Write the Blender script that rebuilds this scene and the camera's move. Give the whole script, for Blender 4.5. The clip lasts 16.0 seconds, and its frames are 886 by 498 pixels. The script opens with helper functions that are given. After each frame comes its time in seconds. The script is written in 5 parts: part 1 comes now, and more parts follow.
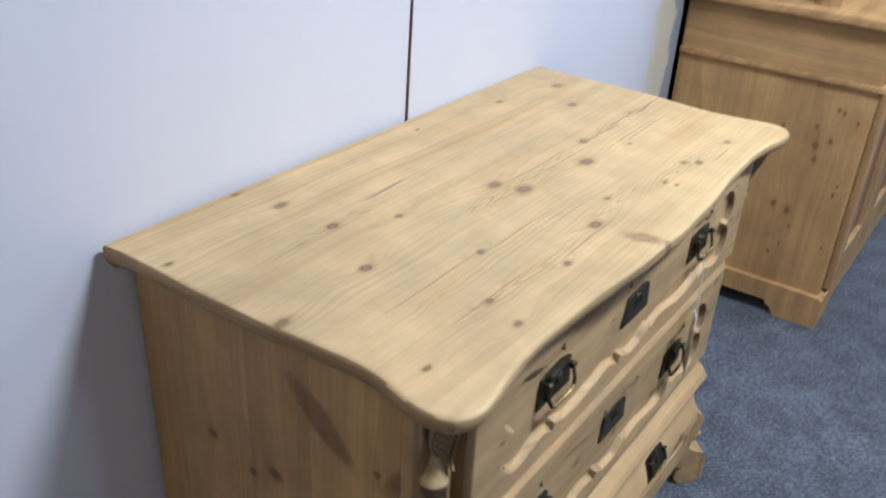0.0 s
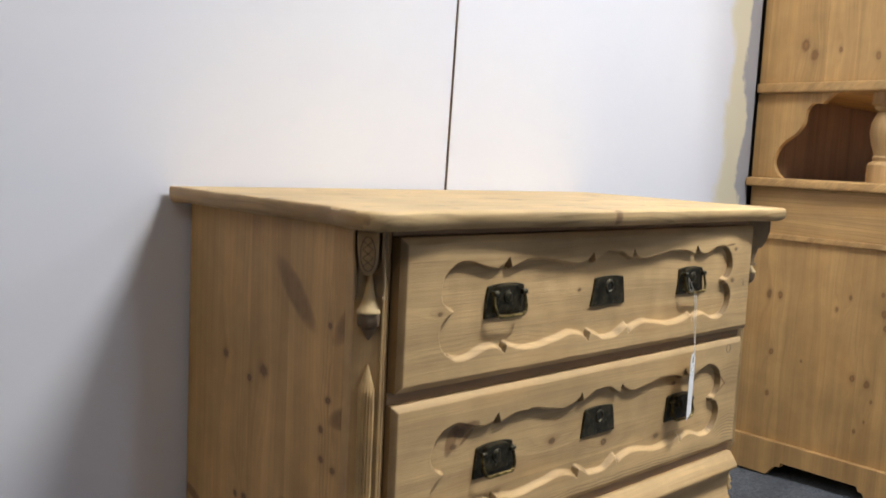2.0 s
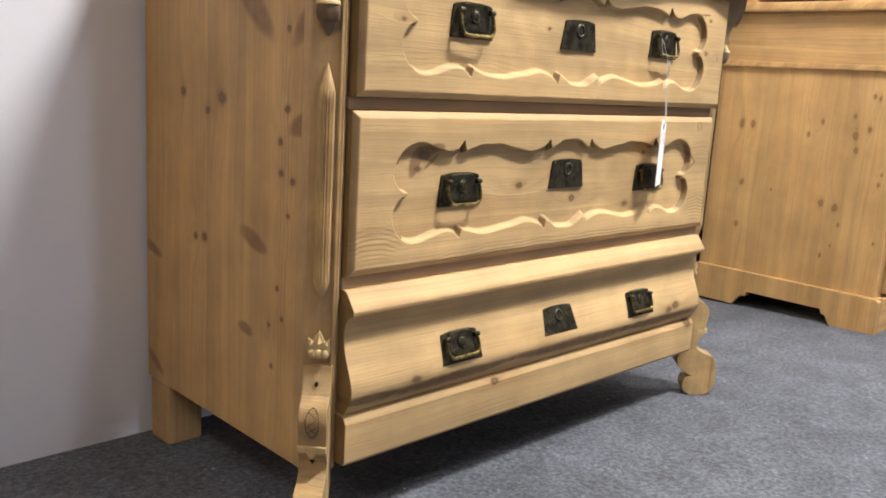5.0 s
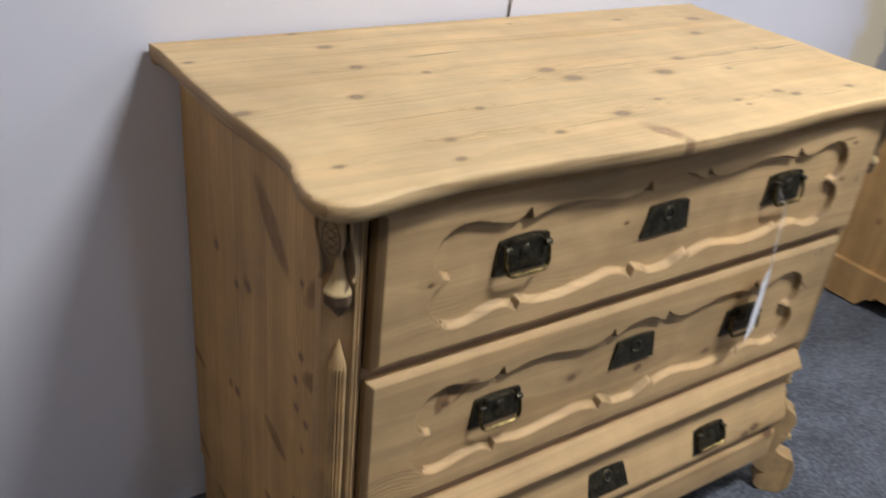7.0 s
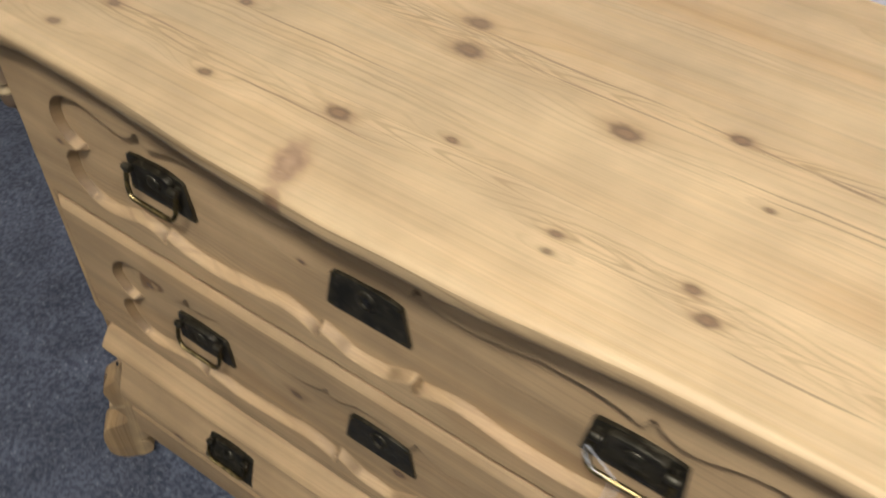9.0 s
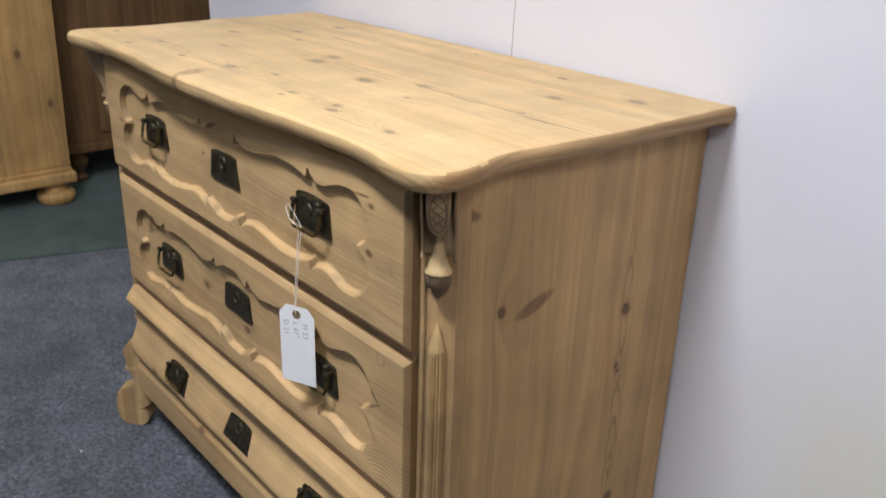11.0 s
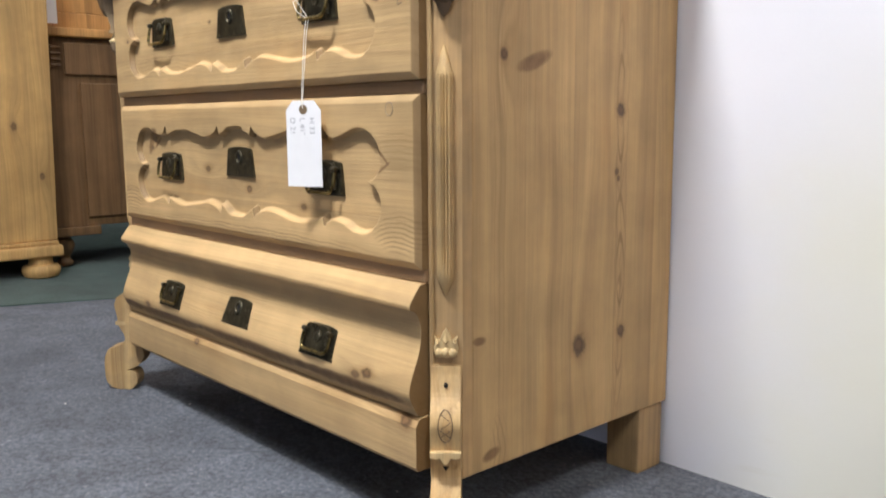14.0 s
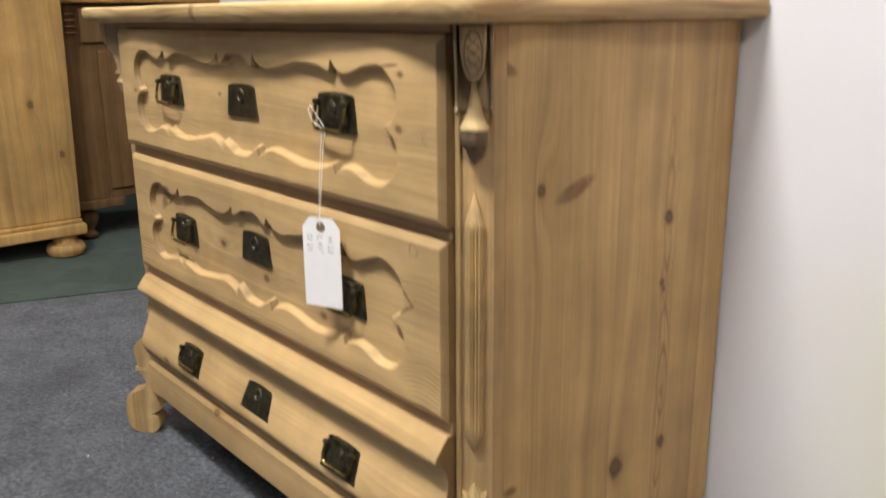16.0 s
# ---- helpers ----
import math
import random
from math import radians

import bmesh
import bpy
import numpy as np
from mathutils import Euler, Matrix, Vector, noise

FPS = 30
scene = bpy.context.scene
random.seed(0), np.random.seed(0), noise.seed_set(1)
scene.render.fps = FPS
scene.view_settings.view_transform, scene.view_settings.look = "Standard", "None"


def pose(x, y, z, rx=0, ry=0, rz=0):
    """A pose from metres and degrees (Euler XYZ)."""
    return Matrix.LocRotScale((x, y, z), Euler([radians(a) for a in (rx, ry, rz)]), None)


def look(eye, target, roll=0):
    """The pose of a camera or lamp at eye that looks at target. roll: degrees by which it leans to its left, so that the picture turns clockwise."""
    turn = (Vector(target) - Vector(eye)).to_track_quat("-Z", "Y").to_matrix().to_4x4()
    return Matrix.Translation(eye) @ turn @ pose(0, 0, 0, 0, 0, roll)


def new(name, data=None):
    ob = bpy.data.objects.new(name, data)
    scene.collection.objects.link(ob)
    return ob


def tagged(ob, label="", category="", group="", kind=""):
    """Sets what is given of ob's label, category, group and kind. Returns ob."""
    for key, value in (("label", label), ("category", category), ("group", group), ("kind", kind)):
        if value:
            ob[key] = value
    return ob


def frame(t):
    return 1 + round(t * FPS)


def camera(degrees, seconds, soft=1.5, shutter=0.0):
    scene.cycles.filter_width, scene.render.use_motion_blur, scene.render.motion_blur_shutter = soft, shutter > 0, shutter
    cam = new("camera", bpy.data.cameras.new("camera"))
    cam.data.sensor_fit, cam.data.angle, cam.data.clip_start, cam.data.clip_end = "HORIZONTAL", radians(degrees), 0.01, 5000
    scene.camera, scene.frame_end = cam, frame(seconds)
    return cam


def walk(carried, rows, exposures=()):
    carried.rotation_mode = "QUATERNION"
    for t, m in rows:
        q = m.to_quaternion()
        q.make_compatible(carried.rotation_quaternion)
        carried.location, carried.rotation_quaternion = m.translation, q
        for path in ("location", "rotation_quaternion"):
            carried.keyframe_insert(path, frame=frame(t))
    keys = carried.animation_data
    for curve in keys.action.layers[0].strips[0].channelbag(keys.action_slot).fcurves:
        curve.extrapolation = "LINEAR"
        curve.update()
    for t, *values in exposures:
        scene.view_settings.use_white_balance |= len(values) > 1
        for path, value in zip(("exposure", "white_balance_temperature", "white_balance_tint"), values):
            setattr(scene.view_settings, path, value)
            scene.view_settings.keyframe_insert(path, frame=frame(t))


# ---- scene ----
# ---------------------------------------------------------------- camera
cam = camera(54.4, 16.0, soft=1.8, shutter=0.4)
PATH = [
    (0, (-1.049, -0.372, 1.369), (0.400, 0.619, 0.410), 3.3),
    (0.5, (-1.156, -0.586, 1.342), (0.313, 0.552, 0.600), 4.9),
    (1, (-1.113, -0.708, 1.245), (0.227, 0.657, 0.661), 5.0),
    (1.5, (-1.111, -0.793, 1.100), (0.222, 0.644, 0.700), 4.1),
    (2, (-1.142, -0.844, 0.914), (0.202, 0.622, 0.702), 2.8),
    (2.5, (-1.145, -0.853, 0.798), (0.197, 0.625, 0.678), 2.5),
    (3, (-1.138, -0.862, 0.730), (0.204, 0.617, 0.620), 2.3),
    (3.5, (-1.137, -0.862, 0.676), (0.209, 0.606, 0.497), 2.3),
    (4, (-1.139, -0.868, 0.624), (0.222, 0.576, 0.372), 2.5),
    (4.2, (-1.140, -0.870, 0.616), (0.229, 0.560, 0.329), 2.8),
    (4.5, (-1.139, -0.872, 0.611), (0.236, 0.542, 0.281), 3.1),
    (4.8, (-1.133, -0.872, 0.621), (0.243, 0.532, 0.253), 3.3),
    (5.1, (-1.123, -0.868, 0.647), (0.249, 0.530, 0.241), 3.5),
    (5.4, (-1.108, -0.860, 0.691), (0.254, 0.534, 0.242), 3.9),
    (5.7, (-1.088, -0.846, 0.754), (0.259, 0.544, 0.251), 4.5),
    (6, (-1.063, -0.826, 0.840), (0.262, 0.558, 0.265), 5.2),
    (6.3, (-1.033, -0.799, 0.948), (0.261, 0.573, 0.282), 6.4),
    (6.5, (-1.008, -0.776, 1.038), (0.258, 0.583, 0.296), 7.3),
    (7, (-0.844, -0.673, 1.202), (0.180, 0.746, 0.234), 6.0),
    (7.5, (-0.533, -0.565, 1.253), (0.052, 0.950, 0.086), 6.1),
    (8, (-0.219, -0.469, 1.266), (-0.200, 1.000, -0.091), 5.2),
    (8.5, (0.032, -0.356, 1.245), (-0.411, 0.951, -0.202), 2.7),
    (9, (0.293, -0.353, 1.261), (-0.444, 0.811, -0.189), 2.9),
    (9.5, (0.572, -0.442, 1.287), (-0.366, 0.722, -0.042), 2.3),
    (10, (0.809, -0.501, 1.287), (-0.279, 0.683, 0.098), 4.1),
    (10.2, (0.909, -0.492, 1.272), (-0.269, 0.667, 0.146), 3.1),
    (10.5, (1.022, -0.513, 1.240), (-0.247, 0.648, 0.219), 3.1),
    (10.8, (1.101, -0.537, 1.168), (-0.249, 0.648, 0.288), 2.4),
    (11.1, (1.155, -0.561, 1.070), (-0.260, 0.657, 0.353), 1.5),
    (11.4, (1.188, -0.586, 0.962), (-0.270, 0.667, 0.410), 0.3),
    (11.7, (1.207, -0.608, 0.857), (-0.273, 0.675, 0.454), -0.7),
    (12, (1.218, -0.627, 0.772), (-0.269, 0.678, 0.477), -1.4),
    (12.3, (1.226, -0.640, 0.721), (-0.261, 0.675, 0.475), -1.7),
    (12.5, (1.237, -0.648, 0.700), (-0.246, 0.673, 0.465), -1.6),
    (13, (1.249, -0.666, 0.647), (-0.233, 0.660, 0.432), -1.4),
    (13.5, (1.250, -0.681, 0.590), (-0.227, 0.647, 0.358), -0.8),
    (14, (1.249, -0.692, 0.554), (-0.214, 0.640, 0.261), -0.4),
    (14.5, (1.248, -0.696, 0.527), (-0.197, 0.638, 0.163), 0.1),
    (15, (1.242, -0.693, 0.536), (-0.207, 0.629, 0.144), -0.2),
    (15.5, (1.218, -0.659, 0.603), (-0.257, 0.638, 0.226), -0.4),
    (16, (1.140, -0.591, 0.828), (-0.333, 0.656, 0.304), -0.5),
]
EXPOSURES = [  # seconds, stops, kelvin, tint
    (0.0, -0.5, 5360, 8.0), (0.5, -0.42, 5380, 7.7), (1.0, -0.39, 5920, 7.3), (1.5, -0.36, 6090, 7.0), (2.0, -0.29, 6270, 7.3), (2.5, -0.22, 6390, 7.7),
    (3.0, -0.2, 6570, 8.0), (3.5, -0.21, 6810, 8.5), (4.0, 0.49, 6750, 9.0), (6.5, 0.09, 6350, 12.5), (7.0, -0.56, 6080, 11.1), (7.5, -0.29, 5930, 10.3), (8.0, -0.41, 6020, 10.0), (8.5, -0.75, 6120, 11.8),
    (9.0, -0.8, 6080, 13.5), (9.5, -0.62, 5960, 13.0), (10.0, -0.6, 6150, 12.5), (12.5, -0.21, 6020, 10.0), (13.0, -0.15, 6070, 9.9), (13.5, 0.0, 6160, 9.8), (14.5, 0.35, 6400, 9.6), (15.5, 0.34, 6550, 9.2), (16.0, -0.02, 6950, 9.0),
]
walk(cam, [(t, look(eye, target, roll)) for t, eye, target, roll in PATH], EXPOSURES)

# ---------------------------------------------------------------- light
world = bpy.data.worlds.new("showroom_air")
world.use_nodes = True
scene.world = world
world.node_tree.nodes["Background"].inputs[0].default_value = (0.66, 0.70, 1.0, 1)
world.node_tree.nodes["Background"].inputs[1].default_value = 0.036
CEILING = 2.75
PANELS = [  # x, y, length, watts
    (0.40, -0.97, 0.56, 80.0),
    (2.30, -1.20, 0.56, 38.0),
    (5.20, -1.20, 0.56, 30.0),
    # Last three unseen, added as fill: chest's left, far wall, furniture across the aisle
    (-2.30, -1.60, 0.56, 13.0),
    (-4.20, 1.90, 0.56, 18.0),
    (-1.25, 1.75, 0.56, 22.0),
]
PANEL_WIDTH = 0.22
SOUTH = -8.0  # far end of the shop, with a window
WINDOW = (0.76, 1.26, 0.95, 1.95)  # x0, x1, z0, z1


def lamp(name, x, y, z, sx, sy, watts, colour):
    data = bpy.data.lights.new(name, "AREA")
    data.shape, data.size, data.size_y, data.energy, data.color = "RECTANGLE", sx, sy, watts, colour
    ob = new(name, data)
    ob.location = (x, y, z)
    return ob


for x, y, side, watts in PANELS:
    lamp("unseen_panel_light", x, y, CEILING - 0.13, side, PANEL_WIDTH, watts, (1.0, 0.975, 0.945))
daylight = lamp("window_daylight", (WINDOW[0] + WINDOW[1]) / 2, SOUTH + 0.01, (WINDOW[2] + WINDOW[3]) / 2, WINDOW[1] - WINDOW[0], WINDOW[3] - WINDOW[2], 34.0, (0.74, 0.80, 1.0))
daylight.rotation_euler = (radians(90), 0, 0)


# ---------------------------------------------------------------- materials
def material(name):
    m = bpy.data.materials.new(name)
    m.use_nodes = True
    return m, m.node_tree.nodes, m.node_tree.links, m.node_tree.nodes["Principled BSDF"]


def put(links, value, socket):
    """Plug a socket or set a plain value."""
    if isinstance(value, bpy.types.NodeSocket):
        links.new(value, socket)
    else:
        socket.default_value = value


def maths(nodes, links, op, a, b=0.0, c=0.0, clamp=False):
    n = nodes.new("ShaderNodeMath")
    n.operation, n.use_clamp = op, clamp
    for k, v in enumerate((a, b, c)):
        put(links, v, n.inputs[k])
    return n.outputs[0]


def vmath(nodes, links, op, a, b=(0, 0, 0), c=(0, 0, 0)):
    n = nodes.new("ShaderNodeVectorMath")
    n.operation = op
    put(links, a, n.inputs[0])
    put(links, b, n.inputs[1])
    if op == "MULTIPLY_ADD":
        put(links, c, n.inputs[2])
    return n.outputs["Value"] if op == "LENGTH" else n.outputs[0]


def mix(nodes, links, factor, a, b, blend="MIX"):
    n = nodes.new("ShaderNodeMix")
    n.data_type, n.blend_type = "RGBA", blend
    for v, key in ((factor, 0), (a, 6), (b, 7)):
        put(links, v if not isinstance(v, tuple) else (*v, 1), n.inputs[key])
    return n.outputs[2]


def ramp(nodes, links, value, lo, hi, a=0.0, b=1.0):
    n = nodes.new("ShaderNodeMapRange")
    n.interpolation_type = "SMOOTHSTEP"
    put(links, value, n.inputs[0])
    for k, v in enumerate((lo, hi, a, b)):
        n.inputs[k + 1].default_value = v
    return n.outputs[0]


def noise_tex(nodes, links, vector, scale, detail=3.0, rough=0.55):
    n = nodes.new("ShaderNodeTexNoise")
    put(links, vector, n.inputs["Vector"])
    n.inputs["Scale"].default_value, n.inputs["Detail"].default_value, n.inputs["Roughness"].default_value = scale, detail, rough
    return n.outputs[0]


def bump(nodes, links, bsdf, height, strength, distance):
    n = nodes.new("ShaderNodeBump")
    n.inputs["Strength"].default_value, n.inputs["Distance"].default_value = strength, distance
    put(links, height, n.inputs["Height"])
    links.new(n.outputs[0], bsdf.inputs["Normal"])


def pine(name, along, across, knots=(), streaks=(), plank=0.13, light=(0.62, 0.43, 0.22), late=(0.43, 0.255, 0.105), lines=1.0, shift=0.0, gloss=0.5, knot_colour=(0.100, 0.056, 0.027), grey=0.0, knot_force=0.95, streak_force=0.6, grow=1.0, cathedrals=(), spires=(), varied=0.26, stretch=1.45, streaky=0.7, endgrain=0.0, burls=(), ragged=0.3, contours=0.4):
    """Stripped pine. along, across: the axes of grain and of plank width; knots: (a, b, size) on those axes, long with the grain."""
    m, nodes, links, bsdf = material(name)
    place = nodes.new("ShaderNodeNewGeometry").outputs["Position"]
    wobble = nodes.new("ShaderNodeTexNoise")
    wobble.inputs["Scale"].default_value, wobble.inputs["Detail"].default_value = 7.0, 2.0
    links.new(place, wobble.inputs["Vector"])
    warp = vmath(nodes, links, "MULTIPLY_ADD", wobble.outputs["Color"], (0.012, 0.012, 0.012), (-0.006, -0.006, -0.006))
    p = vmath(nodes, links, "ADD", place, warp)
    near, reach = None, None
    for a, b, size in knots:
        size = size * grow
        turn = "xyz".index(along), "xyz".index(across)
        scale, centre = [0.0, 0.0, 0.0], [0.0, 0.0, 0.0]
        scale[turn[0]], scale[turn[1]] = 1 / (stretch * size), 1 / size
        centre[turn[0]], centre[turn[1]] = a, b
        off = tuple(-c * s for c, s in zip(centre, scale))
        d = vmath(nodes, links, "LENGTH", vmath(nodes, links, "MULTIPLY_ADD", p, tuple(scale), off))
        scale[turn[0]], scale[turn[1]] = 1 / (8.5 * size), 1 / (2.3 * size)
        off = tuple(-c * s for c, s in zip(centre, scale))
        e = vmath(nodes, links, "LENGTH", vmath(nodes, links, "MULTIPLY_ADD", p, tuple(scale), off))
        near = d if near is None else maths(nodes, links, "MINIMUM", near, d)
        reach = e if reach is None else maths(nodes, links, "MINIMUM", reach, e)
    split = nodes.new("ShaderNodeSeparateXYZ")
    links.new(place, split.inputs[0])
    axis = {"x": split.outputs[0], "y": split.outputs[1], "z": split.outputs[2]}
    deep = axis[({"x", "y", "z"} - {along, across}).pop()]
    board = maths(nodes, links, "FLOOR", maths(nodes, links, "DIVIDE", maths(nodes, links, "ADD", axis[across], 10.0 + shift), plank))
    white = nodes.new("ShaderNodeTexWhiteNoise")
    white.noise_dimensions = "1D"
    links.new(board, white.inputs["W"])
    chance = white.outputs["Value"]
    # slow wander of the rings, and hills round the knots
    slow = nodes.new("ShaderNodeCombineXYZ")
    put(links, maths(nodes, links, "MULTIPLY_ADD", axis[along], 1.6, maths(nodes, links, "MULTIPLY", chance, 37.0)), slow.inputs[0])
    put(links, maths(nodes, links, "MULTIPLY", axis[across], 5.0), slow.inputs[1])
    put(links, maths(nodes, links, "MULTIPLY", deep, 5.0), slow.inputs[2])
    wander = noise_tex(nodes, links, slow.outputs[0], 1.0, 2.0)
    g = maths(nodes, links, "MULTIPLY_ADD", wander, 0.055, axis[across])
    g = maths(nodes, links, "MULTIPLY_ADD", deep, 0.8, g)
    if reach is not None:
        hill = maths(nodes, links, "POWER", 2.7183, maths(nodes, links, "MULTIPLY", maths(nodes, links, "MULTIPLY", reach, reach), -1.0))
        g = maths(nodes, links, "MULTIPLY_ADD", hill, 0.020, g)
    rings = nodes.new("ShaderNodeCombineXYZ")
    put(links, maths(nodes, links, "MULTIPLY_ADD", axis[along], 0.55, maths(nodes, links, "MULTIPLY", chance, 53.0)), rings.inputs[0])
    put(links, maths(nodes, links, "MULTIPLY", g, 85.0), rings.inputs[1])
    put(links, maths(nodes, links, "MULTIPLY", deep, 70.0), rings.inputs[2])
    ring = ramp(nodes, links, noise_tex(nodes, links, rings.outputs[0], 1.0, 2.5, 0.6), 0.44, 0.74)
    fibre_v = nodes.new("ShaderNodeCombineXYZ")
    put(links, maths(nodes, links, "MULTIPLY", axis[along], 9.0), fibre_v.inputs[0])
    put(links, maths(nodes, links, "MULTIPLY", axis[across], 420.0), fibre_v.inputs[1])
    put(links, maths(nodes, links, "MULTIPLY", deep, 420.0), fibre_v.inputs[2])
    fibre = noise_tex(nodes, links, fibre_v.outputs[0], 1.0, 2.0)
    broad_v = nodes.new("ShaderNodeCombineXYZ")
    put(links, maths(nodes, links, "MULTIPLY_ADD", axis[along], 1.1, maths(nodes, links, "MULTIPLY", chance, 11.0)), broad_v.inputs[0])
    put(links, maths(nodes, links, "MULTIPLY", g, 16.0), broad_v.inputs[1])
    put(links, maths(nodes, links, "MULTIPLY", deep, 6.0), broad_v.inputs[2])
    broad = ramp(nodes, links, noise_tex(nodes, links, broad_v.outputs[0], 1.0, 3.0), 0.35, 0.72)
    band = ramp(nodes, links, noise_tex(nodes, links, vmath(nodes, links, "ADD", slow.outputs[0], (9.1, 4.7, 2.3)), 1.3, 2.0), 0.38, 0.62, 0.25, 1.0)
    colour = mix(nodes, links, maths(nodes, links, "MULTIPLY", maths(nodes, links, "MULTIPLY", ring, band), 0.62 * lines), light, late)
    colour = mix(nodes, links, maths(nodes, links, "MULTIPLY", broad, 0.46 * lines), colour, tuple(0.5 * (u + v) * w for u, v, w in zip(light, late, (1.0, 0.93, 0.85))))
    phase = maths(nodes, links, "MULTIPLY_ADD", broad, 5.0, maths(nodes, links, "MULTIPLY", g, 6.2832 * 95.0))
    thin = ramp(nodes, links, maths(nodes, links, "SINE", phase), 0.55, 1.0)
    where = ramp(nodes, links, noise_tex(nodes, links, vmath(nodes, links, "ADD", slow.outputs[0], (3.3, 17.7, 8.9)), 1.7, 2.0), 0.42, 0.60)
    if reach is not None:
        where = maths(nodes, links, "MAXIMUM", maths(nodes, links, "MULTIPLY", where, 0.85), ramp(nodes, links, reach, 0.5, 1.6, contours, 0.0))
    colour = mix(nodes, links, maths(nodes, links, "MULTIPLY", maths(nodes, links, "MULTIPLY", thin, where), 0.30 * lines), colour, tuple(0.72 * v for v in late))
    tone = maths(nodes, links, "MULTIPLY_ADD", chance, varied, 1.0 - varied / 2)
    tone = maths(nodes, links, "MULTIPLY_ADD", fibre, 0.26, maths(nodes, links, "SUBTRACT", tone, 0.13))
    stain = noise_tex(nodes, links, place, 3.1, 4.0)
    tone = maths(nodes, links, "MULTIPLY", tone, ramp(nodes, links, stain, 0.25, 0.7, 0.84, 1.06))
    strip_v = nodes.new("ShaderNodeCombineXYZ")
    put(links, maths(nodes, links, "MULTIPLY_ADD", axis[along], 0.9, maths(nodes, links, "MULTIPLY", chance, 29.0)), strip_v.inputs[0])
    put(links, maths(nodes, links, "MULTIPLY", g, 27.0), strip_v.inputs[1])
    put(links, maths(nodes, links, "MULTIPLY", deep, 20.0), strip_v.inputs[2])
    strip = noise_tex(nodes, links, strip_v.outputs[0], 1.0, 3.0, 0.6)
    tone = maths(nodes, links, "MULTIPLY", tone, ramp(nodes, links, strip, 0.30, 0.70, 1.0 - 0.30 * streaky, 1.0 + 0.14 * streaky))
    blotch = noise_tex(nodes, links, vmath(nodes, links, "ADD", place, (4.4, 1.3, 7.7)), 11.0, 5.0, 0.6)
    tone = maths(nodes, links, "MULTIPLY", tone, ramp(nodes, links, blotch, 0.28, 0.72, 0.88, 1.07))
    both = nodes.new("ShaderNodeCombineXYZ")
    for k in range(3):
        put(links, tone, both.inputs[k])
    colour = mix(nodes, links, 1.0, colour, both.outputs[0], "MULTIPLY")
    # sapwood streaks and redder, resinous patches
    sap = ramp(nodes, links, noise_tex(nodes, links, vmath(nodes, links, "ADD", strip_v.outputs[0], (21.3, 8.8, 3.1)), 1.0, 2.0), 0.60, 0.74, 0.0, 0.42 * streaky)
    colour = mix(nodes, links, sap, colour, tuple(min(1.0, 1.12 * v) for v in light))
    resin = ramp(nodes, links, noise_tex(nodes, links, vmath(nodes, links, "ADD", slow.outputs[0], (6.6, 2.2, 5.5)), 2.4, 4.0), 0.52, 0.76, 0.0, 0.34)
    colour = mix(nodes, links, resin, colour, tuple(v * w for v, w in zip(late, (1.22, 1.12, 0.95))))
    seam = maths(nodes, links, "FRACT", maths(nodes, links, "DIVIDE", maths(nodes, links, "ADD", axis[across], 10.0 + shift), plank))
    seam = ramp(nodes, links, maths(nodes, links, "MULTIPLY", seam, plank), 0.0, 0.0016, 0.30, 0.0)
    colour = mix(nodes, links, seam, colour, tuple(0.5 * v for v in late))
    if grey:
        colour = mix(nodes, links, maths(nodes, links, "MULTIPLY", ramp(nodes, links, noise_tex(nodes, links, place, 26.0, 4.0), 0.38, 0.66), grey), colour, (0.17, 0.13, 0.09))
    if cathedrals or spires:
        ripple = noise_tex(nodes, links, place, 17.0, 3.0)
        bent = nodes.new("ShaderNodeSeparateXYZ")
        put(links, p, bent.inputs[0])
        here = {"x": bent.outputs[0], "y": bent.outputs[1], "z": bent.outputs[2]}
    for a, b, run, wide, curve, pitch, force in cathedrals:  # arched bands of coarse summer growth
        u = maths(nodes, links, "SUBTRACT", here[along], a)
        v = maths(nodes, links, "SUBTRACT", here[across], b)
        uu = maths(nodes, links, "MULTIPLY", u, u)
        arch = maths(nodes, links, "MULTIPLY", maths(nodes, links, "MULTIPLY_ADD", uu, curve, v), 6.2832 / pitch)
        arch = maths(nodes, links, "MULTIPLY_ADD", wander, 14.0, maths(nodes, links, "MULTIPLY_ADD", broad, 3.0, maths(nodes, links, "MULTIPLY_ADD", ripple, 9.0, arch)))
        line = ramp(nodes, links, maths(nodes, links, "SINE", arch), 0.25, 1.0)
        mask = maths(nodes, links, "MULTIPLY_ADD", uu, 1 / run**2, maths(nodes, links, "MULTIPLY", maths(nodes, links, "MULTIPLY", v, v), 1 / wide**2))
        colour = mix(nodes, links, maths(nodes, links, "MULTIPLY", line, ramp(nodes, links, mask, 0.2, 1.0, force, 0.0)), colour, tuple(0.62 * w for w in late))
    for a, b, run, wide, curve, pitch, force in spires:  # nested pointed arches along the grain
        u = maths(nodes, links, "SUBTRACT", here[along], a)
        v = maths(nodes, links, "SUBTRACT", here[across], b)
        vv = maths(nodes, links, "MULTIPLY", v, v)
        arch = maths(nodes, links, "MULTIPLY", maths(nodes, links, "MULTIPLY_ADD", vv, -curve, u), 6.2832 / pitch)
        arch = maths(nodes, links, "MULTIPLY_ADD", ripple, 2.0, maths(nodes, links, "MULTIPLY_ADD", broad, 1.0, arch))
        line = ramp(nodes, links, maths(nodes, links, "SINE", arch), 0.45, 1.0)
        mask = maths(nodes, links, "MULTIPLY_ADD", maths(nodes, links, "MULTIPLY", u, u), 1 / run**2, maths(nodes, links, "MULTIPLY", vv, 1 / wide**2))
